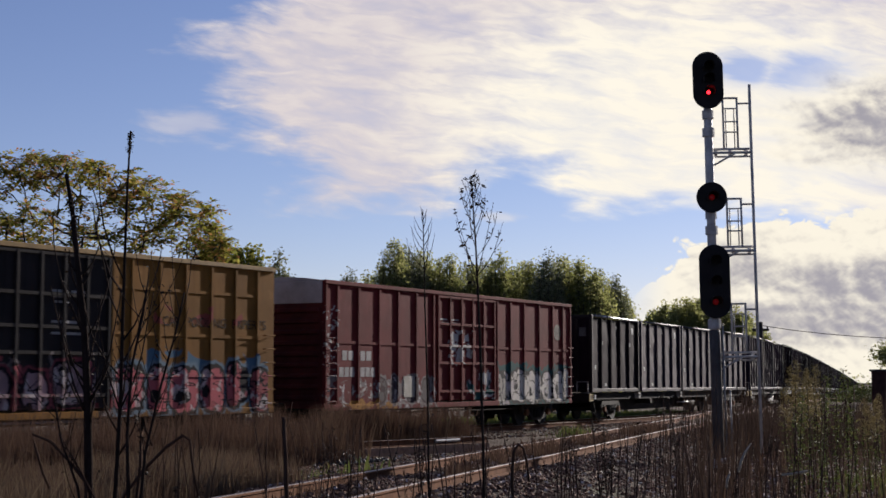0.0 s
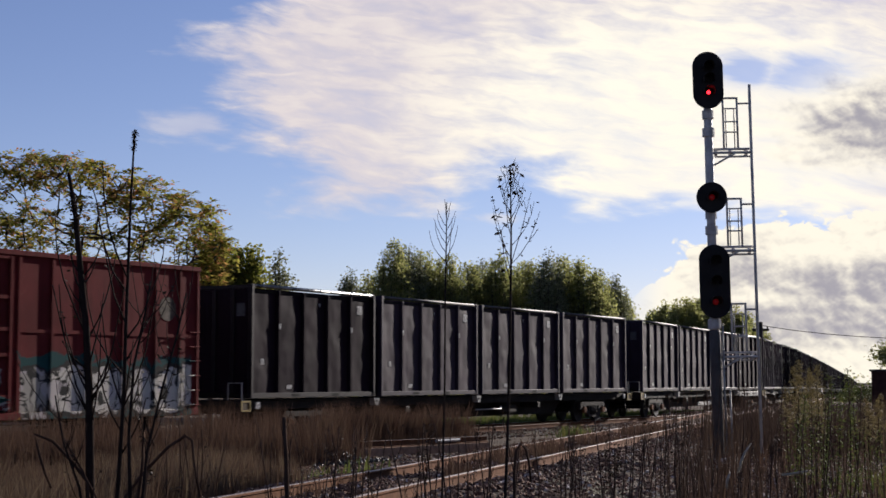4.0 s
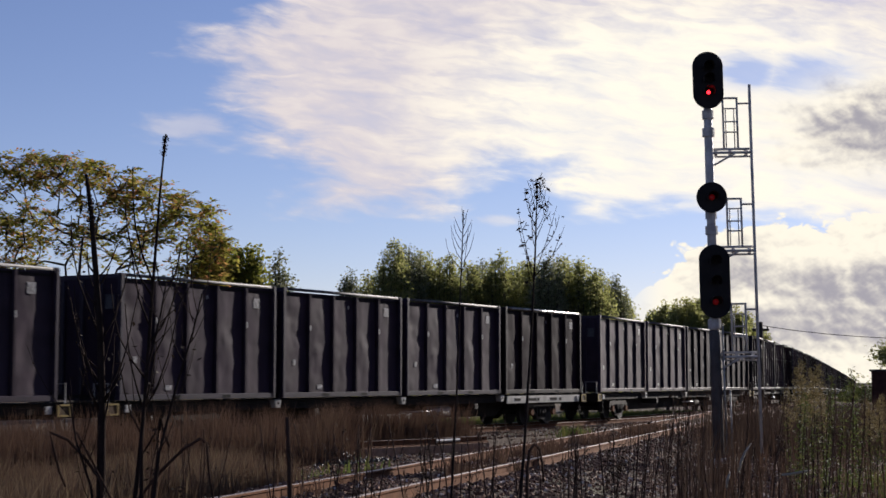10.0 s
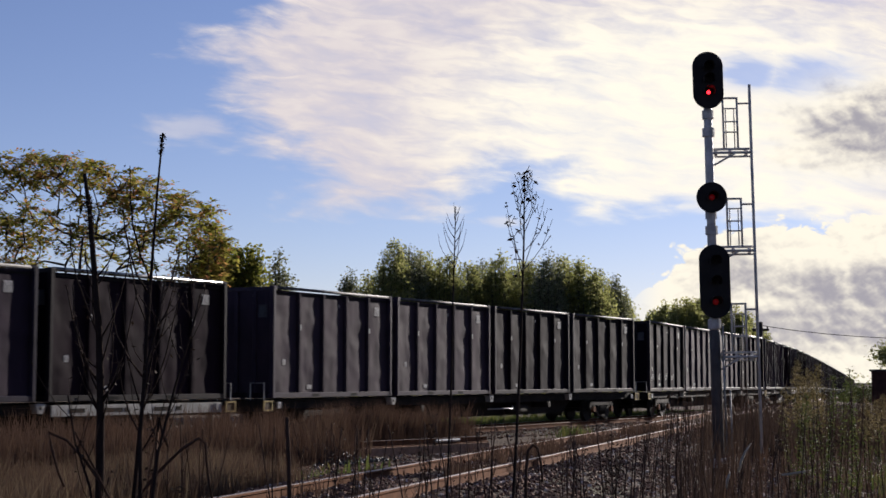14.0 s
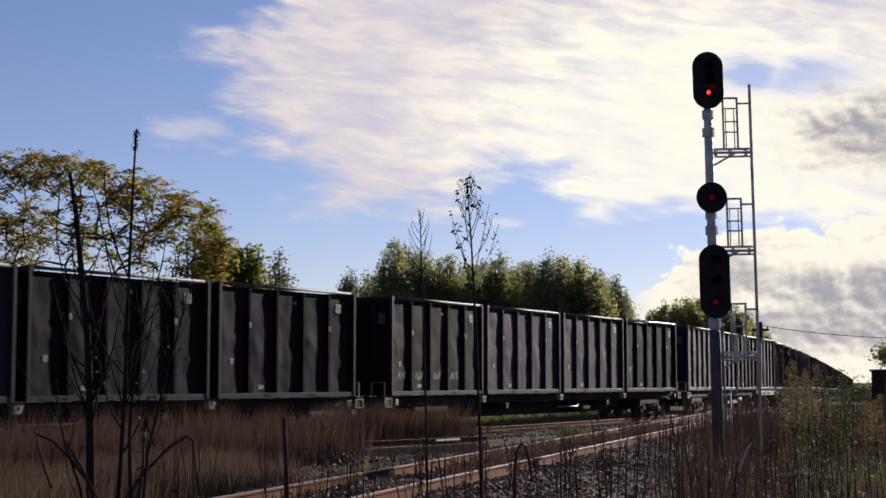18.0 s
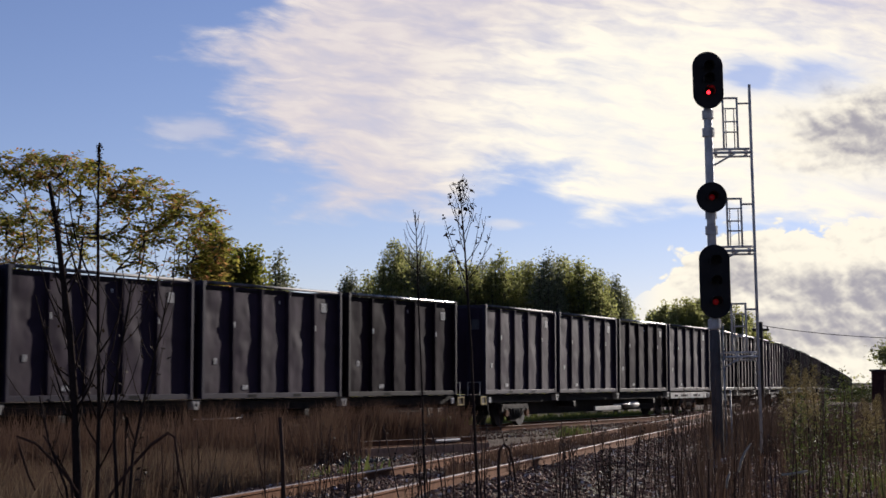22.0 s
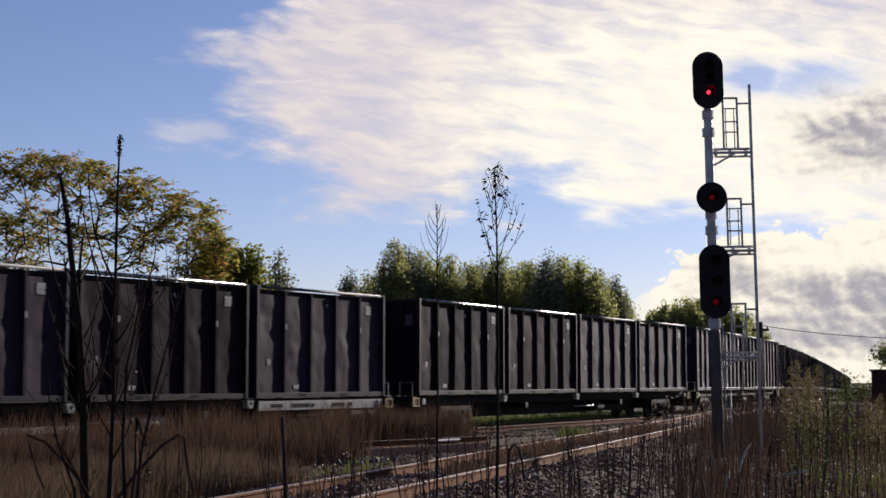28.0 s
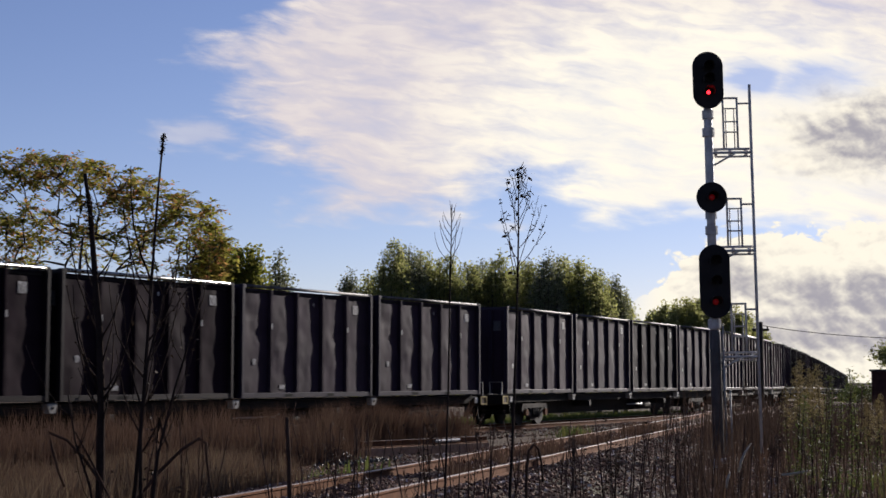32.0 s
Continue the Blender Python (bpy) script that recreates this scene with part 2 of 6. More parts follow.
# ---- tracks ----
def rail_profile(points, name, parent, material=None):
    """A flat-bottomed rail whose head runs through the points."""
    prof = ((-0.07, -0.17), (0.07, -0.17), (0.07, -0.155), (0.012, -0.13), (0.012, -0.045), (0.037, -0.035), (0.037, -0.008), (0.028, 0.0), (-0.028, 0.0), (-0.037, -0.008), (-0.037, -0.035), (-0.012, -0.045), (-0.012, -0.13), (-0.07, -0.155))
    bm = bmesh.new()
    rings = []
    for i, p in enumerate(points):
        p = Vector(p)
        d = (Vector(points[min(i + 1, len(points) - 1)]) - Vector(points[max(i - 1, 0)])).normalized()
        n = Vector((-d.y, d.x, 0)).normalized()
        rings.append([bm.verts.new(p + n * a + Vector((0, 0, b))) for a, b in prof])
    m = len(prof)
    for a, b in zip(rings, rings[1:]):
        for j in range(m):
            f = bm.faces.new((a[j], a[(j + 1) % m], b[(j + 1) % m], b[j]))
            f.material_index = 1 if j in (6, 7, 8) else 0
    bm.faces.new(rings[0])
    bm.faces.new(rings[-1])
    ob = part(name, bm, material or M_RUST, parent)
    ob.data.materials.append(M_RAILTOP)
    return ob


def build_tracks():
    main = tagged(new("main_track"), "curving main line with rusty rails on wooden ties", "track", kind="structure")
    tie = None
    for s in np.arange(-45, 330, 12.0):
        pts = [(on_track(x), on_line(x, 1).to_3x3() @ Vector((0, 1, 0))) for x in np.linspace(s, s + 12, 7)]
        for side in (-0.755, 0.755):
            rail_profile([p + n * side for p, n in pts], "rail", main)
    for s in np.arange(-30, 120, 0.56):
        m = on_line(s, 1) @ pose(0, random.uniform(-0.05, 0.05), -0.24, 0, 0, random.uniform(-1.5, 1.5))
        if tie is None:
            tie = block("tie", M_TIE, main, -0.115, 0.115, -1.3, 1.3, -0.09, 0.07, 0.012)
            tie.matrix_basis = m
        else:
            again(tie, main, m)
    siding = tagged(new("siding_track"), "disused siding with rust-brown rails and weedy ties", "track", kind="structure")
    ys = list(np.arange(6, 98, 4.0))

    def sp(y):
        a = math.atan2(near_centre(y + 0.5) - near_centre(y - 0.5), 1.0)
        return Vector((near_centre(y), y, 0.28 + np.interp(y, (0, 70, 130), (0, 0, -0.7)))), a

    for side in (-0.755, 0.755):
        for y0 in range(6, 96, 10):
            pts = []
            for y in np.linspace(y0, min(y0 + 10, 97), 5):
                c, a = sp(y)
                pts.append(c + Vector((-math.cos(a), math.sin(a), 0)) * side + Vector((0, 0, 0.008 * noise.noise((y * 0.4, side, 0)))))
            rail_profile(pts, "rail", siding)
    y = 6.0
    while y < 80:
        c, a = sp(y)
        again(tie, siding, pose(c.x + random.uniform(-0.06, 0.06), c.y, c.z - 0.26, random.uniform(-1, 1), 0, 90 - math.degrees(a) + random.uniform(-3, 3)))
        y += 0.56
    # spring clips beside the siding's rails
    clip = None
    y = 18.0
    while y < 50:
        c, a = sp(y)
        for side in (-0.66, 0.66):
            m = pose(c.x - math.cos(a) * side, c.y + math.sin(a) * side, c.z - 0.13, 90, 0, 90 - math.degrees(a) + random.uniform(-15, 15))
            if clip is None:
                clip = bar("rail_clip", M_RUST, siding, [(0.055 * math.cos(q), 0.055 * math.sin(q), 0.01 * q) for q in np.linspace(0, 5.2, 9)], 0.013, 5)
                clip.matrix_basis = m
            else:
                again(clip, siding, m)
        y += 0.56
    # a loose length of rail with a joint bar, lying beside the main line
    loose = tagged(new("loose_rail"), "short rusty length of rail lying on the ballast", "rail")
    a, b = Vector((-2.05, 38.4, 0.1)), Vector((1.2, 42.4, 0.1))
    rail_profile([a, (a + b) / 2, b], "rail_length", loose)
    d = (b - a).normalized()
    n = Vector((d.y, -d.x, 0))
    bm = bmesh.new()
    mid = a + d * 2.9
    p = [mid + n * 0.045, mid + n * 0.045 + d * 1.0]
    tube(bm, [p[0] + Vector((0, 0, -0.075)), p[1] + Vector((0, 0, -0.075))], 0.04, 4)
    part("joint_bar", bm, M_GALV, loose, "grey steel joint bar")
    bm = bmesh.new()
    v = [bm.verts.new(p + n * sn + Vector((0, 0, z))) for p in (a - d * 0.1, b) for sn, z in ((-0.11, -0.46), (0.11, -0.46), (0.11, -0.172), (-0.11, -0.172))]
    for f in ((0, 1, 2, 3), (7, 6, 5, 4), (0, 4, 5, 1), (1, 5, 6, 2), (2, 6, 7, 3), (3, 7, 4, 0)):
        bm.faces.new([v[i] for i in f])
    part("bearer_timber", bm, M_TIMBER, loose, "rust-stained timber under the rail", bevel=0.012)


build_tracks()


# ---- containers and flat cars ----
CL, CW, CH = 6.25, 2.54, 3.05        # container length, width, height
BASE = 1.14                          # container bottom above the rails


def bulge(seed, x, z, x0, x1, z0, z1):
    """How far a side panel stands proud: flush with the rib at its start, sloping in towards the next one, dented by its loads."""
    u = (x - x0) / (x1 - x0)
    q = Vector((x * 0.75 + seed * 17, seed * 5.3, z * 0.9))
    n = noise.noise(q) + 0.45 * noise.noise(q * 2.3)
    crease = max(0.0, 1 - abs(z - z0 - 0.9 - 0.7 * math.sin(seed * 3.1) - 0.55 * (x - x0)) * 4.5)
    return 0.095 * (1 - u) ** 0.9 + (0.026 * n + 0.012 * noise.noise(q * 4.1) + 0.018 * crease) * min(1.0, 5 * u) * (1.1 - 0.5 * u) - 0.004


def dented_panel(seed, x0, x1, z0, z1, y, sign):
    bm = bmesh.new()
    nx = 12
    nz = 22
    grid = []
    for j in range(nz + 1):
        row = []
        for i in range(nx + 1):
            x, z = x0 + (x1 - x0) * i / nx, z0 + (z1 - z0) * j / nz
            row.append(bm.verts.new((x, y - sign * bulge(seed, x, z, x0, x1, z0, z1), z)))
        grid.append(row)
    for j in range(nz):
        for i in range(nx):
            bm.faces.new((grid[j][i], grid[j][i + 1], grid[j + 1][i + 1], grid[j + 1][i]))
    return bm


def make_container(seed, scrawl=False):
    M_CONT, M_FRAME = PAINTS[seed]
    c = new("waste_container")
    tagged(c, "dented dark grey steel waste container riding on a flat car", "container", "containers of the train")
    h, w = CL / 2, CW / 2
    bays = [-h + 0.09 + (CL - 0.18) * i / 5 for i in range(6)]
    for i in range(5):
        part("side_panel", dented_panel(seed * 10 + i, bays[i], bays[i + 1], 0.14, CH - 0.24, -w + 0.115, 1), M_CONT, c, smooth=True)
    rib = None
    for sy in (-1, 1):
        for x in bays[1:5]:
            if rib is None:
                bm = bmesh.new()
                box(bm, -0.05, 0.05, -0.14, 0.0, 0.15, CH - 0.11)
                rib = part("rib", bm, M_CONT, c, bevel=0.012)
                rib.matrix_basis = pose(x, -w + 0.145, 0)
            else:
                again(rib, c, pose(x, sy * (w - 0.145), 0, 0, 0, 0 if sy < 0 else 180))
    block("header_strip", M_CONT, c, -h + 0.1, h - 0.1, -w + 0.12, -w + 0.14, CH - 0.26, CH - 0.1)
    block("far_side_wall", M_CONT, c, -h + 0.05, h - 0.05, w - 0.18, w - 0.15, 0.12, CH - 0.1)
    block("floor", M_BLACK, c, -h + 0.05, h - 0.05, -w + 0.06, w - 0.06, 0.02, 0.13)
    for sx in (-1, 1):
        x = sx * (h - 0.1)
        block("end_wall", M_CONT, c, x - 0.03, x + 0.03, -w + 0.1, w - 0.1, 0.12, CH - 0.1)
        for y in (-0.62, 0.0, 0.62):
            block("end_rib", M_FRAME, c, x + sx * 0.031, x + sx * 0.085, y - 0.06, y + 0.06, 0.15, CH - 0.14, 0.01)
        block("end_placard", M_PLACARD, c, x + sx * 0.031, x + sx * 0.037, -1.0, -0.72, 2.2, 2.55)
        for sy in (-1, 1):
            px, py = sx * (h - 0.05), sy * (w - 0.05)
            block("corner_post", M_FRAME, c, px - 0.055, px + 0.055, py - 0.065, py + 0.065, 0.0, CH - 0.02, 0.012)
        block("end_beam", M_FRAME, c, x - 0.05, x + 0.09, -w + 0.115, w - 0.115, CH - 0.12, CH - 0.01, 0.01)
        block("end_sill", M_FRAME, c, x - 0.05, x + 0.09, -w + 0.115, w - 0.115, 0.0, 0.13, 0.01)
    for sy in (-1, 1):
        bm = bmesh.new()
        tube(bm, [(-h + 0.1, sy * (w - 0.045), CH - 0.035), (h - 0.1, sy * (w - 0.045), CH - 0.035)], 0.052 if seed == 2 else 0.042, 10)
        part("top_rail", bm, M_SHINYRAIL if seed == 2 else M_STEELRAIL, c, "worn bright top rail", smooth=True)
        block("bottom_rail", M_FRAME, c, -h + 0.105, h - 0.105, sy * (w - 0.07) - 0.07, sy * (w - 0.07) + 0.07, 0.01, 0.145, 0.012)
        # plates on the rail's face, coloured as the shade in the fork pockets
        for x in (-1.03, 0.98):
            block("fork_pocket", M_HOLE_SHADE, c, x - 0.17, x + 0.17, sy * (w + 0.0005) - 0.003, sy * (w + 0.0005) + 0.003, 0.04, 0.11)
    block("cover", M_BLACK, c, -h + 0.16, h - 0.16, -w + 0.1, w - 0.1, CH - 0.2, CH - 0.15, label="black mesh cover")
    def skin(x, z):
        i = max(0, min(4, int((x - bays[0]) / (bays[1] - bays[0]))))
        return -w + 0.115 - bulge(seed * 10 + i, x, z, bays[i], bays[i + 1], 0.14, CH - 0.24)

    for x, z, a, b in ((2.3, 2.55, 0.13, 0.13), (-2.55, 0.98, 0.07, 0.08), (-1.3, 0.3, 0.12, 0.06), (-1.82, 1.95, 0.035, 0.08), (1.82, 1.95, 0.035, 0.08), (0.62, 2.83, 0.05, 0.04), (0.25, 2.62, 0.03, 0.05)):
        y = min(skin(x - a, z), skin(x + a, z), -w + 0.004 if abs(abs(x) - 1.82) < 0.01 else 9)
        block("decal", M_DECAL, c, x - a, x + a, y - 0.012, y - 0.006, z - b, z + b)
    for sx in (-1, 1):
        for z in (0.0, CH - 0.115):
            for sy in (-1, 1):
                px, py = sx * (h - 0.085), sy * (w - 0.075)
                block("corner_casting", M_FRAME, c, px - 0.088, px + 0.088, py - 0.08, py + 0.08, z, z + 0.118, 0.012)
    if scrawl:
        bm = bmesh.new()
        r = random.Random(7)
        for x0 in (-2.75, -1.6, -0.4, 0.75):
            pts = [(x0 + 0.08 * i + r.uniform(-0.06, 0.06), 0.62 + (0.14 if i % 2 else -0.12) + r.uniform(-0.05, 0.05)) for i in range(8)]
            for (ax, az), (bx, bz) in zip(pts, pts[1:]):
                n = Vector((bz - az, 0, ax - bx)).normalized() * 0.014
                y = min(skin(ax, az), skin(bx, bz)) - 0.012
                bm.faces.new([bm.verts.new(q) for q in ((ax + n.x, y, az + n.z), (bx + n.x, y, bz + n.z), (bx - n.x, y, bz - n.z), (ax - n.x, y, az - n.z))])
        part("chalk_scrawl", bm, M_DECAL, c, "pale scribbled paint")
    return c


def make_truck(parent, x):
    """A freight bogie: side frames, bolster and two wheelsets."""
    t = new("truck")
    t.parent = parent
    t.location = (x, 0, 0)
    for sy in (-1, 1):
        y = sy * 0.98
        bm = bmesh.new()
        for (xa, za), (xb, zb), th in (((-1.1, 0.7), (1.1, 0.7), 0.075), ((-0.86, 0.7), (-0.36, 0.26), 0.065), ((0.86, 0.7), (0.36, 0.26), 0.065), ((-0.44, 0.24), (0.44, 0.24), 0.06),
                                       ((-0.33, 0.3), (-0.33, 0.7), 0.05), ((0.33, 0.3), (0.33, 0.7), 0.05), ((-1.08, 0.7), (-1.08, 0.45), 0.09), ((1.08, 0.7), (1.08, 0.45), 0.09)):
            n = Vector((za - zb, 0, xb - xa)).normalized() * th
            v = [[bm.verts.new((px + sg * n.x, y + dy, pz + sg * n.z)) for px, pz, sg in ((xa, za, -1), (xb, zb, -1), (xb, zb, 1), (xa, za, 1))] for dy in (-0.07, 0.07)]
            bm.faces.new(v[0])
            bm.faces.new(v[1][::-1])
            for i in range(4):
                bm.faces.new((v[0][i], v[0][(i + 1) % 4], v[1][(i + 1) % 4], v[1][i]))
        part("side_frame", bm, M_FRAMECAST, t)
        for k in (-0.2, 0.0, 0.2):
            bm = bmesh.new()
            tube(bm, [(k, y - sy * -0.075, 0.28), (k, y - sy * -0.075, 0.62)], 0.07, 8)
            part("spring", bm, M_BLACK, t, smooth=True)
        for k in (-0.9, 0.9):
            bm = bmesh.new()
            tube(bm, [(k, y + sy * 0.05, 0.46), (k, y + sy * 0.16, 0.46)], 0.12, 10)
            part("bearing_cap", bm, M_RUST, t)
    block("bolster", M_BLACK, t, -0.22, 0.22, -0.9, 0.9, 0.5, 0.82, 0.03)
    for k in (-0.9, 0.9):
        bm = bmesh.new()
        tube(bm, [(0, -0.85, 0), (0, 0.85, 0)], 0.08, 8)
        for sy in (-1, 1):
            tube(bm, [(0, sy * 0.69, 0), (0, sy * 0.72, 0), (0, sy * 0.722, 0), (0, sy * 0.82, 0)], [0.49, 0.49, 0.46, 0.455], 20)
        ws = part("wheelset", bm, M_STEELDARK, t, smooth=False)
        ws.location = (k, 0, 0.46)
    return t


HALF = 10.05                         # half the bogie distance of a flat car
CAR = 27.96                          # from car to car


def make_flat_car(white_sill=False):
    f = new("flat_car")
    tagged(f, "long black flat car with " + ("a white sill panel" if white_sill else "white container pedestals"), "rail car", "flat cars of the train")
    e = 13.35
    block("deck", M_BLACK, f, -e, e, -1.05, 1.05, 1.0, 1.09, 0.01)
    for sy in (-1, 1):
        block("side_sill", M_BLACK, f, -e + 0.1, e - 0.1, sy * 1.02 - 0.03, sy * 1.02 + 0.03, 0.84, 0.998, 0.008)
    bm = bmesh.new()
    v = box(bm, -8.6, 8.6, -0.45, 0.45, 0.36, 1.0)
    for q in v[:4]:
        q.co.x *= 0.88
    part("centre_sill", bm, M_BLACK, f)
    block("end_centre_sill", M_BLACK, f, -e, -8.6, -0.32, 0.32, 0.72, 1.0)
    block("end_centre_sill", M_BLACK, f, 8.6, e, -0.32, 0.32, 0.72, 1.0)
    for sx in (-1, 1):
        x = sx * e
        block("buffer_beam", M_BLACK, f, x - 0.09, x + 0.09, -1.28, 1.28, 0.78, 1.1, 0.015)
        for sy in (-1, 1):
            xa, xb, za, zb = x - 0.27 - sx * 0.1, x + 0.15 - sx * 0.1, 0.8, 1.08
            marker = block("end_marker", M_UMBER, f, xa, xb, sy * 1.3 - 0.015, sy * 1.3 + 0.015, za, zb, 0.008, "brown corner plate with a yellow rim")
            bm = bmesh.new()
            for p0, p1, q0, q1 in ((xa, xb, za, za + 0.04), (xa, xb, zb - 0.04, zb), (xa, xa + 0.045, za + 0.04, zb - 0.04), (xb - 0.045, xb, za + 0.04, zb - 0.04)):
                box(bm, p0, p1, sy * 1.325 - 0.009, sy * 1.325 + 0.009, q0, q1)
            part("rim", bm, M_AMBER, marker, "yellow rim")
            block("end_number_plate", M_DECAL, f, x - sx * 0.62 - 0.1, x - sx * 0.62 + 0.1, sy * 1.28 - 0.02, sy * 1.28 + 0.02, 0.86, 1.04, 0.01, "pale plate with a worn mark")
        bm = bmesh.new()
        tube(bm, [(x, 0, 0.86), (x + sx * 0.42, 0, 0.86)], [0.13, 0.1], 6)
        v = box(bm, min(x + sx * 0.4, x + sx * 0.66), max(x + sx * 0.4, x + sx * 0.66), -0.16, 0.16, 0.7, 1.02)
        part("coupler", bm, M_RUSTDARK, f)
        bm = bmesh.new()
        q = x - sx * 0.02
        tube(bm, [(q, -1.2, 1.08), (q, -1.2, 1.55), (q, -0.75, 1.55), (q, -0.75, 1.08)], 0.02, 5)
        part("hand_rail", bm, M_STEEL, f, "bent steel grab rail")
        bm = bmesh.new()
        tube(bm, [(x - sx * 0.1, -1.26, 0.82), (x - sx * 0.1, -1.3, 0.35), (x - sx * 0.5, -1.3, 0.35), (x - sx * 0.5, -1.26, 0.82)], 0.018, 5)
        part("sill_step", bm, M_STEELDARK, f)
        make_truck(f, sx * HALF)
    for x in (-6.6, 0.0, 6.6):
        for sy in (-1, 1):
            bm = bmesh.new()
            v = box(bm, x - 0.15, x + 0.15, min(sy * 1.0, sy * 1.24), max(sy * 1.0, sy * 1.24), 0.88, 1.1)
            for q in v[:4]:
                q.co.x = x + (q.co.x - x) * 0.55
            ped = part("pedestal", bm, M_WHITE, f, "white container pedestal")
            bar("lock_socket", M_HOLE_SHADE, ped, [(x, sy * 1.235, 1.0), (x, sy * 1.246, 1.0)], 0.045, 10, "dark disc painted as the shade in the lock socket")
    bm = bmesh.new()
    tube(bm, [(2.2, -0.75, 0.6), (3.6, -0.75, 0.6)], 0.17, 10)
    part("air_tank", bm, M_STEEL if white_sill else M_BLACK, f, smooth=True)
    bar("brake_pipe", M_STEEL, f, [(0.2, -1.0, 0.62), (2.1, -1.0, 0.62), (2.3, -0.9, 0.7)], 0.03)
    for x in (-4.6, 4.9):
        block("brace", M_STEELDARK, f, x - 0.12, x + 0.12, -1.15, -0.35, 0.62, 0.82, 0.02)
    if white_sill:
        block("sill_panel", M_WHITE, f, 6.9, 12.9, -1.27, -1.235, 0.8, 1.06, 0.01, "long white sill panel with black marks")
        for x, a in ((7.7, 0.25), (8.8, 0.4), (9.35, 0.08), (10.6, 0.3), (11.2, 0.1)):
            block("sill_mark", M_BLACK, f, x - a, x + a, -1.278, -1.272, 0.88, 0.98)
        block("sill_panel_foot", M_WHITE, f, -2.4, 0.6, -1.16, -1.1, 0.42, 0.58, 0.01, "white lower equipment box")
    return f


def top_rail_material(name, rough, metal, tone):
    k = Nodes(name)
    v = k.coords()
    n = k.noise(v, 3, 4)
    c = k.mix(k.step(n, 0.4, 0.65), tuple(q * 0.45 for q in tone), tone)
    return k.surface(c, k.math("ADD", k.math("MULTIPLY", n, 0.3), rough), metal, k.noise(v, 20, 2), 0.004)


M_STEELRAIL = top_rail_material("worn_top_rail", 0.5, 0.0, (0.12, 0.112, 0.112))
M_SHINYRAIL = top_rail_material("polished_top_rail", 0.14, 1.0, (0.34, 0.33, 0.31))
M_RUSTDARK = worn("brown_cast_steel", (0.02, 0.015, 0.012), 0.85, dirt=(0.03, 0.022, 0.016), gloss=0.05)
M_FRAMECAST = worn("dusty_cast_steel", (0.032, 0.025, 0.021), 0.8, dirt=(0.05, 0.03, 0.02), gloss=0.08)
M_STEELDARK = worn("dark_wheel_steel", (0.02, 0.017, 0.015), 0.7, 0.0, dirt=(0.03, 0.022, 0.016), gloss=0.08)


RAKE = ((2, 4, 0, 4), (0, 0, 0, 2), (4, 4, 1, 1), (3, 0, 0, 2), (0, 0, 2, 0), (2, 2, 0, 0), (0, 0, 1, 0))


def build_train():
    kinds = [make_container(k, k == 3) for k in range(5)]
    flats = [make_flat_car(False), make_flat_car(True)]
    used = set()
    order = random.Random(11)
    for k in range(16):
        mid = 14.62 + CAR * k + 13.02
        src = flats[1 if k in (1, 4) else 0]
        car = src if src not in used else copy_thing(src, Matrix())
        used.add(src)
        ride(car, mid, HALF)
        for j in range(4):
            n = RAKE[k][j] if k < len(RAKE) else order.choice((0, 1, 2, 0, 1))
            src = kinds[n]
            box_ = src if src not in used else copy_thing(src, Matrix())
            used.add(src)
            ride(box_, mid, HALF, pose(-9.9 + 6.6 * j + order.uniform(-0.02, 0.02), order.uniform(-0.015, 0.015), BASE, 0, 0, 0))


build_train()


# ---- boxcars ----
def vec1(k, x):
    """A line of coordinates along x alone."""
    n = k.t.nodes.new("ShaderNodeCombineXYZ")
    k.put(n.inputs[0], x)
    return n.outputs[0]


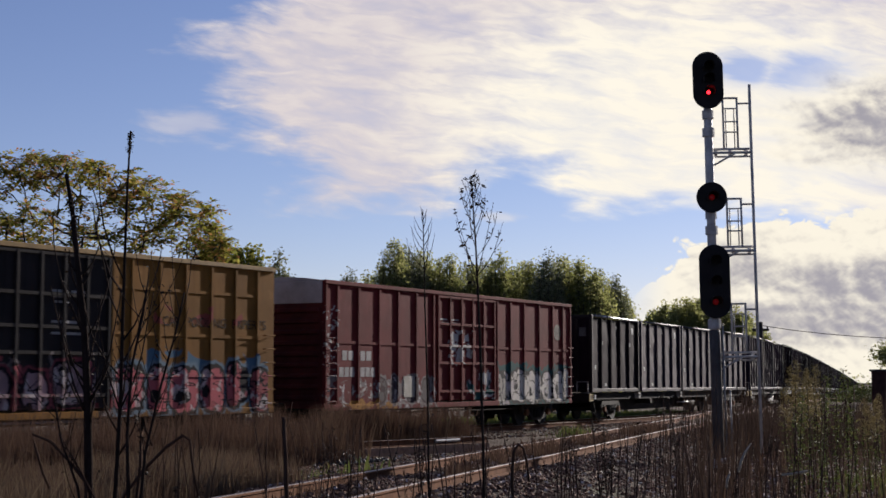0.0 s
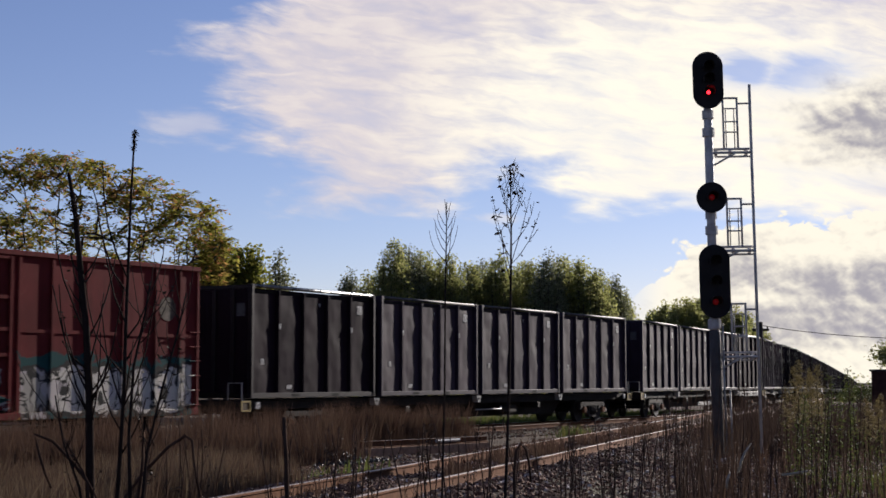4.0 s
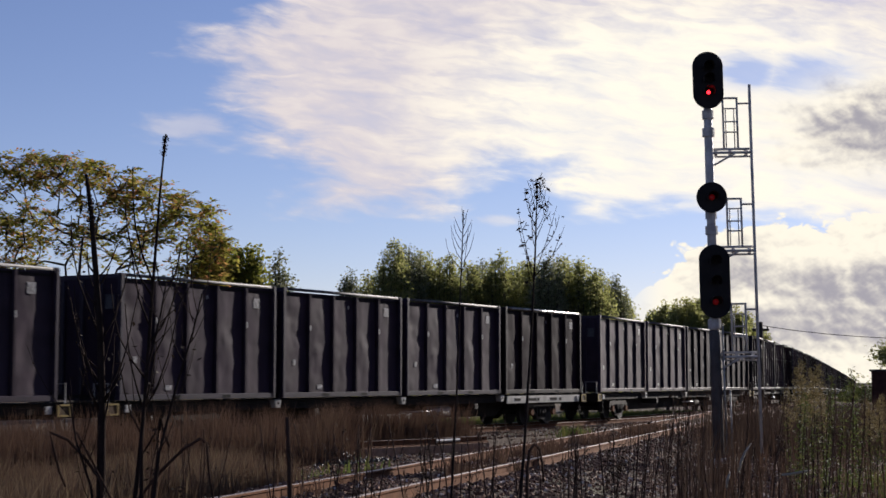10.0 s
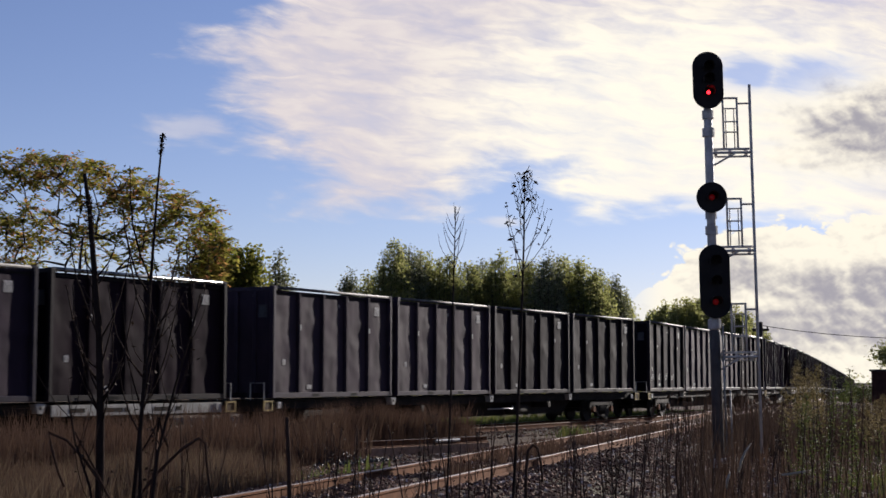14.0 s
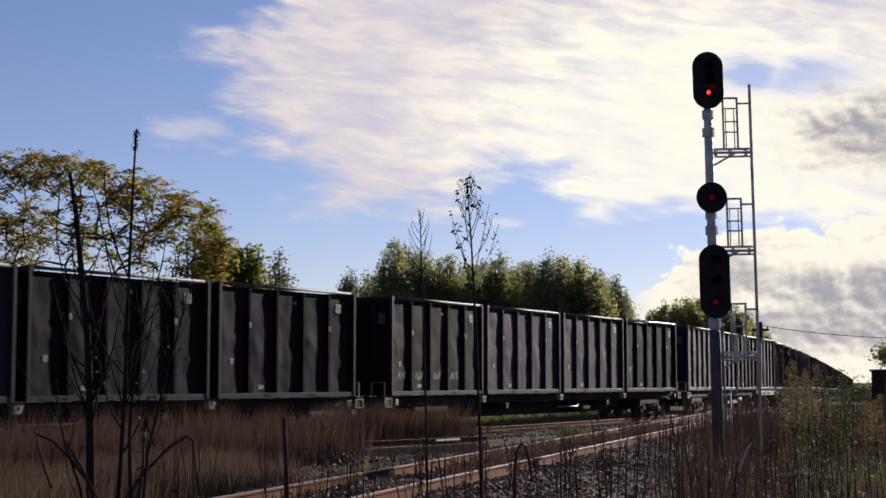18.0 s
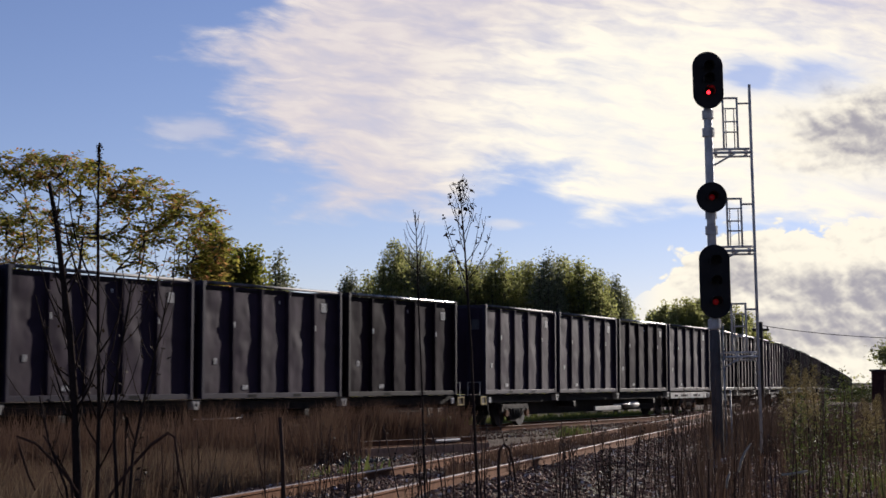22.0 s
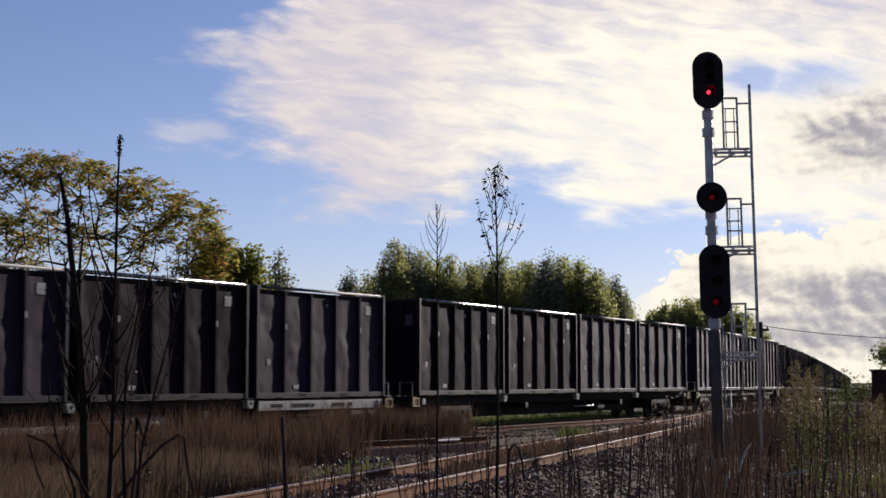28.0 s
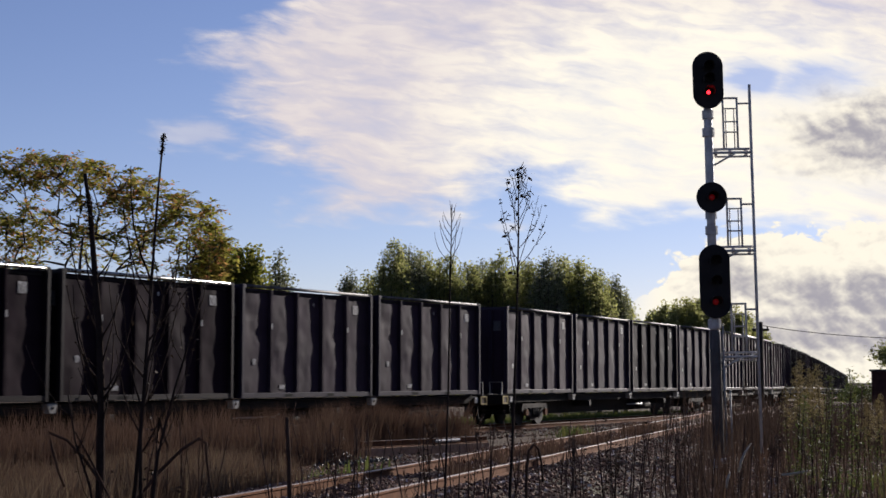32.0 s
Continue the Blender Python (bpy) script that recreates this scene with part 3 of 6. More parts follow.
def sprayed(name, base, bands, letters=(), rust=(0.06, 0.03, 0.02)):
    """Weathered boxcar paint; bands: (x0, x1, z0, z1, colour, grain, share) are areas of sprayed paint with ragged edges."""
    k = Nodes(name)
    v = k.coords(kind="Object")
    x, y, z = k.xyz(v)
    big, fine = k.noise(v, 0.8, 5), k.noise(k.coords((1, 1, 0.3)), 7, 4)
    c = k.mix(k.step(big, 0.3, 0.7), tuple(q * 0.72 for q in base), base)
    c = k.mix(k.math("MULTIPLY", k.step(fine, 0.55, 0.8), 0.4), c, rust)
    streak = k.noise(k.coords((5, 5, 0.22)), 1.5, 4)
    c = k.mix(k.math("MULTIPLY", k.step(streak, 0.52, 0.72), 0.5), c, tuple(q * 0.45 for q in base))
    c = k.mix(k.math("MULTIPLY", k.step(k.noise(v, 1.6, 6, 0.7, 0.6), 0.6, 0.72), 0.35), c, tuple(min(1.0, q * 1.5 + 0.02) for q in base))
    for x0, x1, z0, z1, col, grain, share in bands:
        w = k.math("MULTIPLY", k.math("SUBTRACT", k.noise(v, grain, 2, 0.5, 1.2), 0.5), 0.9)
        inside = k.math("MINIMUM", k.math("MINIMUM", k.math("SUBTRACT", x, x0), k.math("SUBTRACT", x1, x)), k.math("MINIMUM", k.math("SUBTRACT", z, z0), k.math("SUBTRACT", z1, z)))
        f = k.math("MULTIPLY", k.step(k.math("ADD", inside, w), 0.0, 0.06), k.step(k.noise(v, grain * 1.3, 1, 0.4, 0.8), 1 - share, 1.04 - share))
        c = k.mix(f, c, col)
    for x0, x1, zc, pitch, rx, rz, fill, rim, halo in letters:
        x_ = x
        x = k.math("ADD", x_, k.math("MULTIPLY", k.math("SUBTRACT", k.noise(vec1(k, x_), 1.1, 1), 0.5), pitch * 1.3))
        cell = k.math("FLOOR", k.math("DIVIDE", x, pitch))
        h1 = k.math("FRACT", k.math("MULTIPLY", k.math("SINE", k.math("MULTIPLY", cell, 12.9898)), 43758.5))
        h2 = k.math("FRACT", k.math("MULTIPLY", k.math("SINE", k.math("MULTIPLY", cell, 78.233)), 12543.7))
        wob = k.math("MULTIPLY", k.math("SUBTRACT", k.noise(v, 2.9, 2), 0.5), 0.6)
        stroke = k.math("SUBTRACT", 1.0, k.step(k.math("ABSOLUTE", k.math("SUBTRACT", k.noise(v, 1.7, 1, 0.5, 1.4), 0.5)), 0.018, 0.034))
        shine = k.step(k.noise(v, 2.3, 2, 0.5, 1.0), 0.56, 0.6)
        dx = k.math("SUBTRACT", x, k.math("MULTIPLY", k.math("ADD", cell, 0.5), pitch))
        dz = k.math("SUBTRACT", z, k.math("ADD", zc - 0.1, k.math("MULTIPLY", h1, 0.2)))
        ax, az = k.math("ABSOLUTE", k.math("DIVIDE", dx, rx)), k.math("ABSOLUTE", k.math("DIVIDE", dz, rz))
        r = k.math("ADD", k.math("POWER", k.math("ADD", k.math("POWER", ax, 3.0), k.math("POWER", az, 3.0)), 0.333), wob)
        bx = k.math("DIVIDE", k.math("SUBTRACT", dx, k.math("MULTIPLY", k.math("SUBTRACT", h2, 0.5), rx)), rx * 0.35)
        bz = k.math("DIVIDE", k.math("SUBTRACT", dz, k.math("MULTIPLY", k.math("SUBTRACT", h1, 0.5), rz * 1.4)), rz * 0.3)
        hole = k.math("ADD", k.math("SQRT", k.math("ADD", k.math("MULTIPLY", bx, bx), k.math("MULTIPLY", bz, bz))), wob)
        span = k.math("MULTIPLY", k.math("GREATER_THAN", x, x0), k.math("LESS_THAN", x, x1))
        c = k.mix(k.math("MULTIPLY", span, k.math("SUBTRACT", 1.0, k.step(r, 1.15, 1.3))), c, halo)
        c = k.mix(k.math("MULTIPLY", span, k.math("SUBTRACT", 1.0, k.step(r, 1.05, 1.12))), c, rim)
        c = k.mix(k.math("MULTIPLY", span, k.math("SUBTRACT", 1.0, k.step(r, 0.88, 0.93))), c, k.mix(k.step(k.math("ADD", k.math("MULTIPLY", h2, 0.6), k.math("MULTIPLY", k.noise(v, 3.5, 3), 0.5)), 0.3, 0.75), fill, tuple(q * 0.6 for q in fill)))
        c = k.mix(k.math("MULTIPLY", span, k.math("SUBTRACT", 1.0, k.step(hole, 0.9, 1.0))), c, rim)
        body = k.math("MULTIPLY", span, k.math("SUBTRACT", 1.0, k.step(r, 0.9, 1.0)))
        c = k.mix(k.math("MULTIPLY", body, k.math("MULTIPLY", shine, 0.75)), c, (0.42, 0.37, 0.36))
        c = k.mix(k.math("MULTIPLY", body, stroke), c, rim)
        x = x_
    return k.surface(c, k.math("ADD", k.math("MULTIPLY", fine, 0.3), 0.5), 0.0, fine, 0.006, gloss=0.03)


def make_boxcar(name, label, length, z0, z1, paint, door_paint, door, ribs_left, ribs_right, mids, roof_paint, end_paint, width=2.96, eave_paint=None):
    """A ribbed boxcar; door: (x0, x1); mids: heights of the horizontal rails of the sides."""
    b = tagged(new(name), label, "rail car", "boxcars of the train")
    h, w = length / 2, width / 2
    m_body = paint
    for sy in (-1, 1):
        for xa, xb in ((-h, door[0]), (door[1], h)):
            block("side_panel", m_body, b, xa, xb, sy * (w - 0.07) - 0.02, sy * (w - 0.07) + 0.02, z0, z1 - 0.05)
        for xs in (ribs_left, ribs_right):
            for x in xs:
                block("rib", m_body, b, x - 0.05, x + 0.05, min(sy * (w - 0.048), sy * w), max(sy * (w - 0.048), sy * w), z0 + 0.05, z1 - 0.08, 0.01)
        for z in mids:
            for xs in (ribs_left, ribs_right):
                block("side_rail", m_body, b, xs[0] + 0.052, xs[-1] - 0.052, min(sy * (w - 0.048), sy * (w - 0.025)), max(sy * (w - 0.048), sy * (w - 0.025)), z - 0.04, z + 0.04)
        block("side_sill", m_body, b, -h, h, min(sy * (w - 0.13), sy * (w - 0.01)), max(sy * (w - 0.13), sy * (w - 0.01)), z0 - 0.16, z0 - 0.002, 0.01)
        bm = bmesh.new()
        box(bm, -h, h, min(sy * (w - 0.13), sy * (w + 0.02)), max(sy * (w - 0.13), sy * (w + 0.02)), z1 - 0.06, z1 + 0.06)
        part("eave_rail", bm, eave_paint or m_body, b, bevel=0.015)
        # door leaf, frame and bars
        block("door", door_paint, b, door[0] + 0.005, door[1] - 0.005, min(sy * (w - 0.06), sy * (w - 0.1)), max(sy * (w - 0.06), sy * (w - 0.1)), z0 + 0.06, z1 - 0.1)
        n = max(2, round((door[1] - door[0]) / 0.75))
        for i in range(n + 1):
            x = door[0] + (door[1] - door[0]) * i / n
            block("door_post", door_paint, b, x - 0.045, x + 0.045, min(sy * (w - 0.059), sy * (w + 0.012)), max(sy * (w - 0.059), sy * (w + 0.012)), z0 + 0.03, z1 - 0.085, 0.01)
        for q in (0.1, 0.36, 0.52, 0.72, 0.97):
            z = z0 + (z1 - z0) * q
            block("door_rail", door_paint, b, door[0] + 0.05, door[1] - 0.05, min(sy * (w - 0.059), sy * (w + 0.002)), max(sy * (w - 0.059), sy * (w + 0.002)), z - 0.04, z + 0.04)
        for sx in (-1, 1):
            x = sx * (h - 0.28)
            for j in range(6):
                z = z0 + 0.1 + 0.36 * j
                bm = bmesh.new()
                tube(bm, [(x - 0.2, sy * (w - 0.02), z), (x - 0.2, sy * (w + 0.07), z), (x + 0.2, sy * (w + 0.07), z), (x + 0.2, sy * (w - 0.02), z)], 0.016, 5)
                part("ladder_rung", bm, m_body, b)
    bm = bmesh.new()
    prof = [(-w, z1 + 0.03), (-w * 0.5, z1 + 0.13), (0, z1 + 0.18), (w * 0.5, z1 + 0.13), (w, z1 + 0.03)]
    a = [bm.verts.new((-h, y, z)) for y, z in prof]
    c = [bm.verts.new((h, y, z)) for y, z in prof]
    for i in range(4):
        bm.faces.new((a[i], a[i + 1], c[i + 1], c[i]))
    bm.faces.new(a[::-1])
    bm.faces.new(c)
    part("roof", bm, roof_paint, b, "weathered galvanised roof")
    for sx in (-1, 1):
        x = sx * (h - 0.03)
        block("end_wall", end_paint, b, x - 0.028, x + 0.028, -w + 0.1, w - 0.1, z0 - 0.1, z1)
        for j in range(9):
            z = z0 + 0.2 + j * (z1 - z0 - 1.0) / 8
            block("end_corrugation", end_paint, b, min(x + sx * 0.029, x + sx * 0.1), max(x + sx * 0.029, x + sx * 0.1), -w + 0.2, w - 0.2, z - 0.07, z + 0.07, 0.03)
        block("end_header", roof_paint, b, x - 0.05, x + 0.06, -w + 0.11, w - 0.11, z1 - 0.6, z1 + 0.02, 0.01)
        bm = bmesh.new()
        tube(bm, [(x, 0, 0.86), (x + sx * 0.55, 0, 0.86)], [0.13, 0.1], 6)
        box(bm, min(x + sx * 0.5, x + sx * 0.8), max(x + sx * 0.5, x + sx * 0.8), -0.16, 0.16, 0.7, 1.02)
        part("coupler", bm, M_RUSTDARK, b)
        make_truck(b, sx * (h - 2.2))
    block("underframe", M_BLACK, b, -h + 0.2, h - 0.2, -0.5, 0.5, 0.68, z0 - 0.1)
    block("floor", M_BLACK, b, -h + 0.05, h - 0.05, -w + 0.14, w - 0.14, z0 - 0.1, z0)
    bar("brake_rod", M_STEELDARK, b, [(-h + 3.5, -0.9, 0.62), (h - 3.5, -0.9, 0.62)], 0.03)
    return b


def marks(parent, material, rows, y, name="lettering_bar"):
    for x0, x1, z0, z1 in rows:
        block(name, material, parent, x0, x1, y - 0.004, y, z0, z1)


def lettering(text, material, parent, x0, x1, y, z, height):
    """A line of painted words that fills x0 to x1 on a side."""
    cu = bpy.data.curves.new("lettering", "FONT")
    cu.body, cu.extrude = text, 0.001
    temp = bpy.data.objects.new("lettering", cu)
    scene.collection.objects.link(temp)
    me = bpy.data.meshes.new_from_object(temp.evaluated_get(bpy.context.evaluated_depsgraph_get()))
    bpy.data.objects.remove(temp)
    w, h = max(v.co.x for v in me.vertices), max(v.co.y for v in me.vertices)
    for v in me.vertices:
        v.co = Vector((x0 + (x1 - x0) * v.co.x / w, y - v.co.z, z + height * v.co.y / h))
    me.materials.clear()
    me.materials.append(material)
    ob = new("lettering", me)
    ob.parent = parent
    tagged(ob, "faded dark painted lettering")


def build_boxcars():
    # Red car: its ends at -4.6 and 11.87 on the train.
    red = (0.125, 0.0185, 0.0185)
    white, grey, teal, ochre = (0.36, 0.34, 0.32), (0.15, 0.125, 0.12), (0.016, 0.055, 0.055), (0.26, 0.12, 0.025)
    p_red = sprayed("red_boxcar_paint", red, [
        (-7.6, -2.0, 0.75, 1.7, grey, 2.2, 0.46), (-7.6, -2.0, 0.8, 1.6, white, 3.2, 0.4), (-8.3, -7.7, 2.0, 3.7, white, 5.5, 0.42), (-8.3, -7.7, 0.9, 2.0, grey, 2.6, 0.5),
        (2.3, 8.1, 0.75, 1.12, ochre, 2.0, 0.5), (-7.4, -4.4, 0.78, 1.0, ochre, 1.3, 0.6), (2.3, 8.2, 1.55, 2.2, teal, 0.9, 0.62)],
        [(2.35, 8.1, 1.4, 1.12, 0.58, 0.6, (0.5, 0.46, 0.4), (0.03, 0.028, 0.026), teal), (-5.4, -2.1, 1.3, 1.0, 0.34, 0.4, grey, (0.05, 0.03, 0.03), grey)])
    d_red = sprayed("red_door_paint", red, [(0.2, 2.0, 0.95, 1.9, white, 1.8, 0.48), (-1.1, 0.5, 2.2, 3.2, white, 2.0, 0.5), (0.2, 2.1, 0.9, 1.6, teal, 1.7, 0.45)])
    roof = worn("weathered_roof_metal", (0.36, 0.33, 0.32), 0.6, 0.0, 1.5)
    # its end walls take the body red at 0.6 of its tone, without sprayed bands
    r = make_boxcar("red_boxcar", "weathered red ribbed boxcar with graffiti along its lower sides", 16.72, 0.92, 4.42, p_red, d_red, (-1.83, 2.05),
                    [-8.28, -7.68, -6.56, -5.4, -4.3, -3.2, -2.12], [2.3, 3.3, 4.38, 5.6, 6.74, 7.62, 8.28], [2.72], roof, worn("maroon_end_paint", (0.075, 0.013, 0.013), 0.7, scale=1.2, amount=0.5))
    ride(r, 4.025, 6.0)
    pale = worn("faded_lettering", (0.34, 0.315, 0.3), 0.7, dirty=0.5)
    y = -1.432
    marks(r, pale, [(x, x + 0.25, 2.2, 2.48) for x in (-7.4, -7.08, -6.42, -6.1)], y)
    marks(r, pale, [(x, x + 0.23, 1.72, 2.0) for x in (-7.55, -7.27, -6.99, -6.42, -6.14, -5.86)], y)
    marks(r, pale, [(-1.65, -1.2, 3.56, 3.61), (-1.1, -0.4, 3.56, 3.61), (-1.55, -1.1, 3.45, 3.5), (-1.0, -0.45, 3.45, 3.5)], -1.425)
    block("route_plate", worn("cream_plate", (0.36, 0.33, 0.28), 0.6, dirty=0.5), r, -3.95, -3.3, y - 0.012, y - 0.006, 1.1, 1.75, label="pale blank route plate")
    bm = bmesh.new()
    tube(bm, [(7.17, y, 3.38), (7.17, y - 0.006, 3.38)], 0.3, 20)
    part("end_emblem", bm, worn("faded_tan_paint", (0.13, 0.1, 0.075), 0.7, scale=8, amount=0.6, dirty=0.6), r, "faded round tan emblem")
    # Yellow car with black doors, ahead of it.
    yel = (0.2, 0.094, 0.022)
    pink, blue, dark = (0.3, 0.075, 0.085), (0.06, 0.115, 0.17), (0.016, 0.012, 0.014)
    p_yel = sprayed("yellow_boxcar_paint", yel, [(4.2, 8.7, 1.55, 2.35, blue, 0.8, 0.58), (4.5, 8.0, 3.1, 3.4, (0.2, 0.05, 0.04), 1.2, 0.5), (-9.2, -3.0, 0.8, 2.3, pink, 1.0, 0.5), (-9.2, -3.0, 0.8, 2.1, white, 1.6, 0.4)],
        [(2.6, 9.0, 1.42, 1.02, 0.46, 0.58, (0.36, 0.09, 0.1), dark, (0.11, 0.16, 0.2))])
    d_blk = sprayed("black_door_paint", (0.028, 0.024, 0.0245), [(-3.0, 2.6, 0.8, 2.1, pink, 1.3, 0.5), (-3.0, 2.6, 0.8, 2.2, grey, 1.6, 0.4), (-3.0, 2.6, 0.75, 1.1, (0.1, 0.02, 0.024), 1.5, 0.6)],
        [(-2.9, 2.5, 1.45, 1.1, 0.44, 0.5, (0.3, 0.2, 0.21), (0.014, 0.01, 0.012), (0.16, 0.04, 0.05))])
    # lighter copy of the yellow, with sunlight on roof and eaves put into the colour
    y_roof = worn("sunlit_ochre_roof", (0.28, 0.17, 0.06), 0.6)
    # its end walls take a somewhat darker tone of the body yellow
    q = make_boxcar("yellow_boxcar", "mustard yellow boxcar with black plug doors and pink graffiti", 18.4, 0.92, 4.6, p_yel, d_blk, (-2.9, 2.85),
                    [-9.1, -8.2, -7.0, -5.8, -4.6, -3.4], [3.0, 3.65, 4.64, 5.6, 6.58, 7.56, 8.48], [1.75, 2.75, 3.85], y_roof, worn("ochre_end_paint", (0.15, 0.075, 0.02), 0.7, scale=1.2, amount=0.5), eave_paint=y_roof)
    ride(q, -6.62 - 9.2, 6.9)
    marks(q, pale, [(1.05, 1.55, 3.62, 3.68), (1.05, 1.45, 3.5, 3.55), (1.1, 1.6, 3.38, 3.43), (1.65, 2.1, 3.62, 3.68), (1.05, 2.1, 2.92, 2.98), (1.05, 1.5, 2.8, 2.85), (1.6, 2.15, 2.8, 2.85), (1.05, 2.0, 2.66, 2.72)], -1.425)
    dk = worn("dark_lettering", (0.022, 0.012, 0.008), 0.8, dirty=0.1)
    for word, xa, xb in (("CAR", 4.75, 5.4), ("POOLING", 5.62, 7.18), ("EXPERTS", 7.4, 8.85)):
        lettering(word, dk, q, xa, xb, y - 0.006, 2.97, 0.24)


build_boxcars()


# ---- signal ----
def lens_material(name, power):
    k = Nodes(name)
    return k.surface((0.05, 0.003, 0.003), 0.3, 0.0, emit=(1.0, 0.02, 0.03), power=power)


def signal_head(parent, z, tall, lit, at, dim):
    """A target board with hooded lamps; tall: half the distance between the board's round ends."""
    hd = new("signal_head")
    hd.parent = parent
    hd.location = (at, -0.22, z)
    r = 0.322
    bm = bmesh.new()
    rim = [(r * math.cos(a), (tall if math.sin(a) >= 0 else -tall) + r * math.sin(a)) for a in (2 * math.pi * (i + 0.5) / 32 for i in range(32))]
    a = [bm.verts.new((x, 0, zz)) for x, zz in rim]
    b = [bm.verts.new((x, 0.03, zz)) for x, zz in rim]
    bm.faces.new(a)
    bm.faces.new(b[::-1])
    for i in range(32):
        bm.faces.new((a[i], a[(i + 1) % 32], b[(i + 1) % 32], b[i]))
    part("target_board", bm, M_SIGNAL, hd)
    bm = bmesh.new()
    box(bm, -0.17, 0.17, 0.032, 0.26, -tall - 0.14, tall + 0.14)
    part("lamp_case", bm, M_SIGNAL, hd, bevel=0.03)
    spots = (0.0,) if tall < 0.05 else (-tall + 0.02, 0.0, tall - 0.02)
    for n, q in enumerate(spots):
        bm = bmesh.new()
        pts = 14
        rows = []
        for d, rr in ((0.0, 0.115), (-0.24, 0.12)):
            rows.append([(rr * math.cos(t), d - (0.06 if d else 0) * max(0, math.sin(t)), q + rr * math.sin(t)) for t in np.linspace(-0.5, math.pi + 0.5, pts)])
        va = [[bm.verts.new(p) for p in row] for row in rows]
        vb = [[bm.verts.new((p[0] * 0.93, p[1], q + (p[2] - q) * 0.93)) for p in row] for row in rows]
        for i in range(pts - 1):
            bm.faces.new((va[0][i], va[0][i + 1], va[1][i + 1], va[1][i]))
            bm.faces.new((vb[0][i], vb[1][i], vb[1][i + 1], vb[0][i + 1]))
            bm.faces.new((va[1][i], va[1][i + 1], vb[1][i + 1], vb[1][i]))
        part("hood", bm, M_SIGNAL, hd)
        bm = bmesh.new()
        bmesh.ops.create_uvsphere(bm, u_segments=14, v_segments=8, radius=0.042 if dim == 0 or n else 0.062)
        for vv in bm.verts:
            vv.co = Vector((vv.co.x, vv.co.y * 0.3 - 0.015, vv.co.z + q))
        glow = (n == 0)
        part("lens", bm, lens_material("red_lens", (2.6 if dim == 0 else 0.025)) if glow else M_SIGNAL, hd, "red lit lens" if glow else "dark unlit lens", smooth=True)
    return hd


def build_signal():
    s = tagged(new("railway_signal"), "tall grey mast with three black signal heads showing red", "signal")
    s.matrix_basis = pose(5.75, 32.0, -0.28, 0, -1.0, 0)
    P = 0.01185
    up = lambda y: 1.93 + (672 - y) * P
    block("foundation", worn("old_concrete", (0.3, 0.29, 0.27), 0.9), s, -0.4, 0.4, -0.4, 0.4, -0.4, 0.0, 0.03)
    bar("mast", M_GALV, s, [(0, 0, 2.92), (0, 0, 8.35)], [0.1, 0.085], 14)
    bar("mast_base", worn("dark_mast_paint", (0.09, 0.083, 0.083), 0.7), s, [(0, 0, -0.1), (0, 0, 2.9), (0, 0, 2.96)], [0.115, 0.115, 0.1], 14, "dark grey lower mast")
    for z, r in ((0.2, 0.19), (3.1, 0.13), (up(232), 0.13), (up(408), 0.13), (up(200), 0.12), (up(380), 0.12), (up(575), 0.14)):
        bm = bmesh.new()
        tube(bm, [(0, 0, z - 0.09), (0, 0, z + 0.09)], r, 10)
        part("clamp", bm, M_GALV, s)
    signal_head(s, up(140.5), 0.285, True, -0.01, 0)
    signal_head(s, up(351), 0.0, True, -0.01, 1)
    signal_head(s, up(500), 0.45, True, 0.0, 1)
    # ladder and its cages
    lad = new("ladder")
    lad.parent = s
    for y in (0.0, 0.4):
        bar("stile", M_GALV, lad, [(0.9 + 0.2 * y, y, 0.35), (0.9 + 0.2 * y, y, up(146))], 0.032, 6)
    z = 0.6
    rung = None
    while z < up(170):
        if rung is None:
            rung = bar("rung", M_GALV, lad, [(0.9, 0, 0), (0.98, 0.4, 0)], 0.014, 5)
            rung.location = (0, 0, z)
        else:
            again(rung, lad, pose(0, 0, z))
        z += 0.3
    for y_top, y_floor, xo in ((169, 264, 0.34), (351, 440, 0.36), (539, 628, 0.38)):
        pf = new("platform")
        pf.parent = s
        za, zb = up(y_floor), up(y_top)
        bar("platform_bar", M_GALV, pf, [(0.12, 0.1, za + 0.03), (0.93, 0.1, za + 0.03)], 0.03, 6)
        bar("platform_bar", M_GALV, pf, [(0.14, 0.1, za - 0.13), (0.93, 0.1, za - 0.13)], 0.024, 6)
        for x in (0.16, 0.46, 0.8):
            block("platform_strut", M_GALV, pf, x - 0.03, x + 0.03, 0.07, 0.13, za - 0.12, za + 0.02)
        for y in (0.1,):
            for x in (xo, xo + 0.3):
                bar("guard_post", M_GALV, pf, [(x, y, za + 0.03), (x, y, zb)], 0.024, 6)
            bar("guard_rail", M_GALV, pf, [(xo - 0.02, y, zb), (xo + 0.32, y, zb)], 0.024, 6)
            for x in (xo + 0.06, xo + 0.24):
                bar("inner_post", M_GALV, pf, [(x, y + 0.03, za + 0.03), (x, y + 0.03, za + (zb - za) * 0.8)], 0.014, 5)
            for q in (0.35, 0.55, 0.8):
                bar("guard_bar", M_GALV, pf, [(xo, y, za + (zb - za) * q), (xo + 0.3, y, za + (zb - za) * q)], 0.017, 5)
        bar("ladder_tie", M_GALV, pf, [(xo + 0.3, 0.1, zb - 0.12), (0.9, 0.1, zb - 0.12)], 0.022, 5)
        bar("brace", M_GALV, pf, [(0.1, 0.0, za - 0.32), (0.6, 0.0, za - 0.05)], 0.022, 5)
        bar("bracket", M_GALV, pf, [(0.0, 0.0, za - 0.06), (0.92, 0.0, za - 0.06)], 0.03, 5)
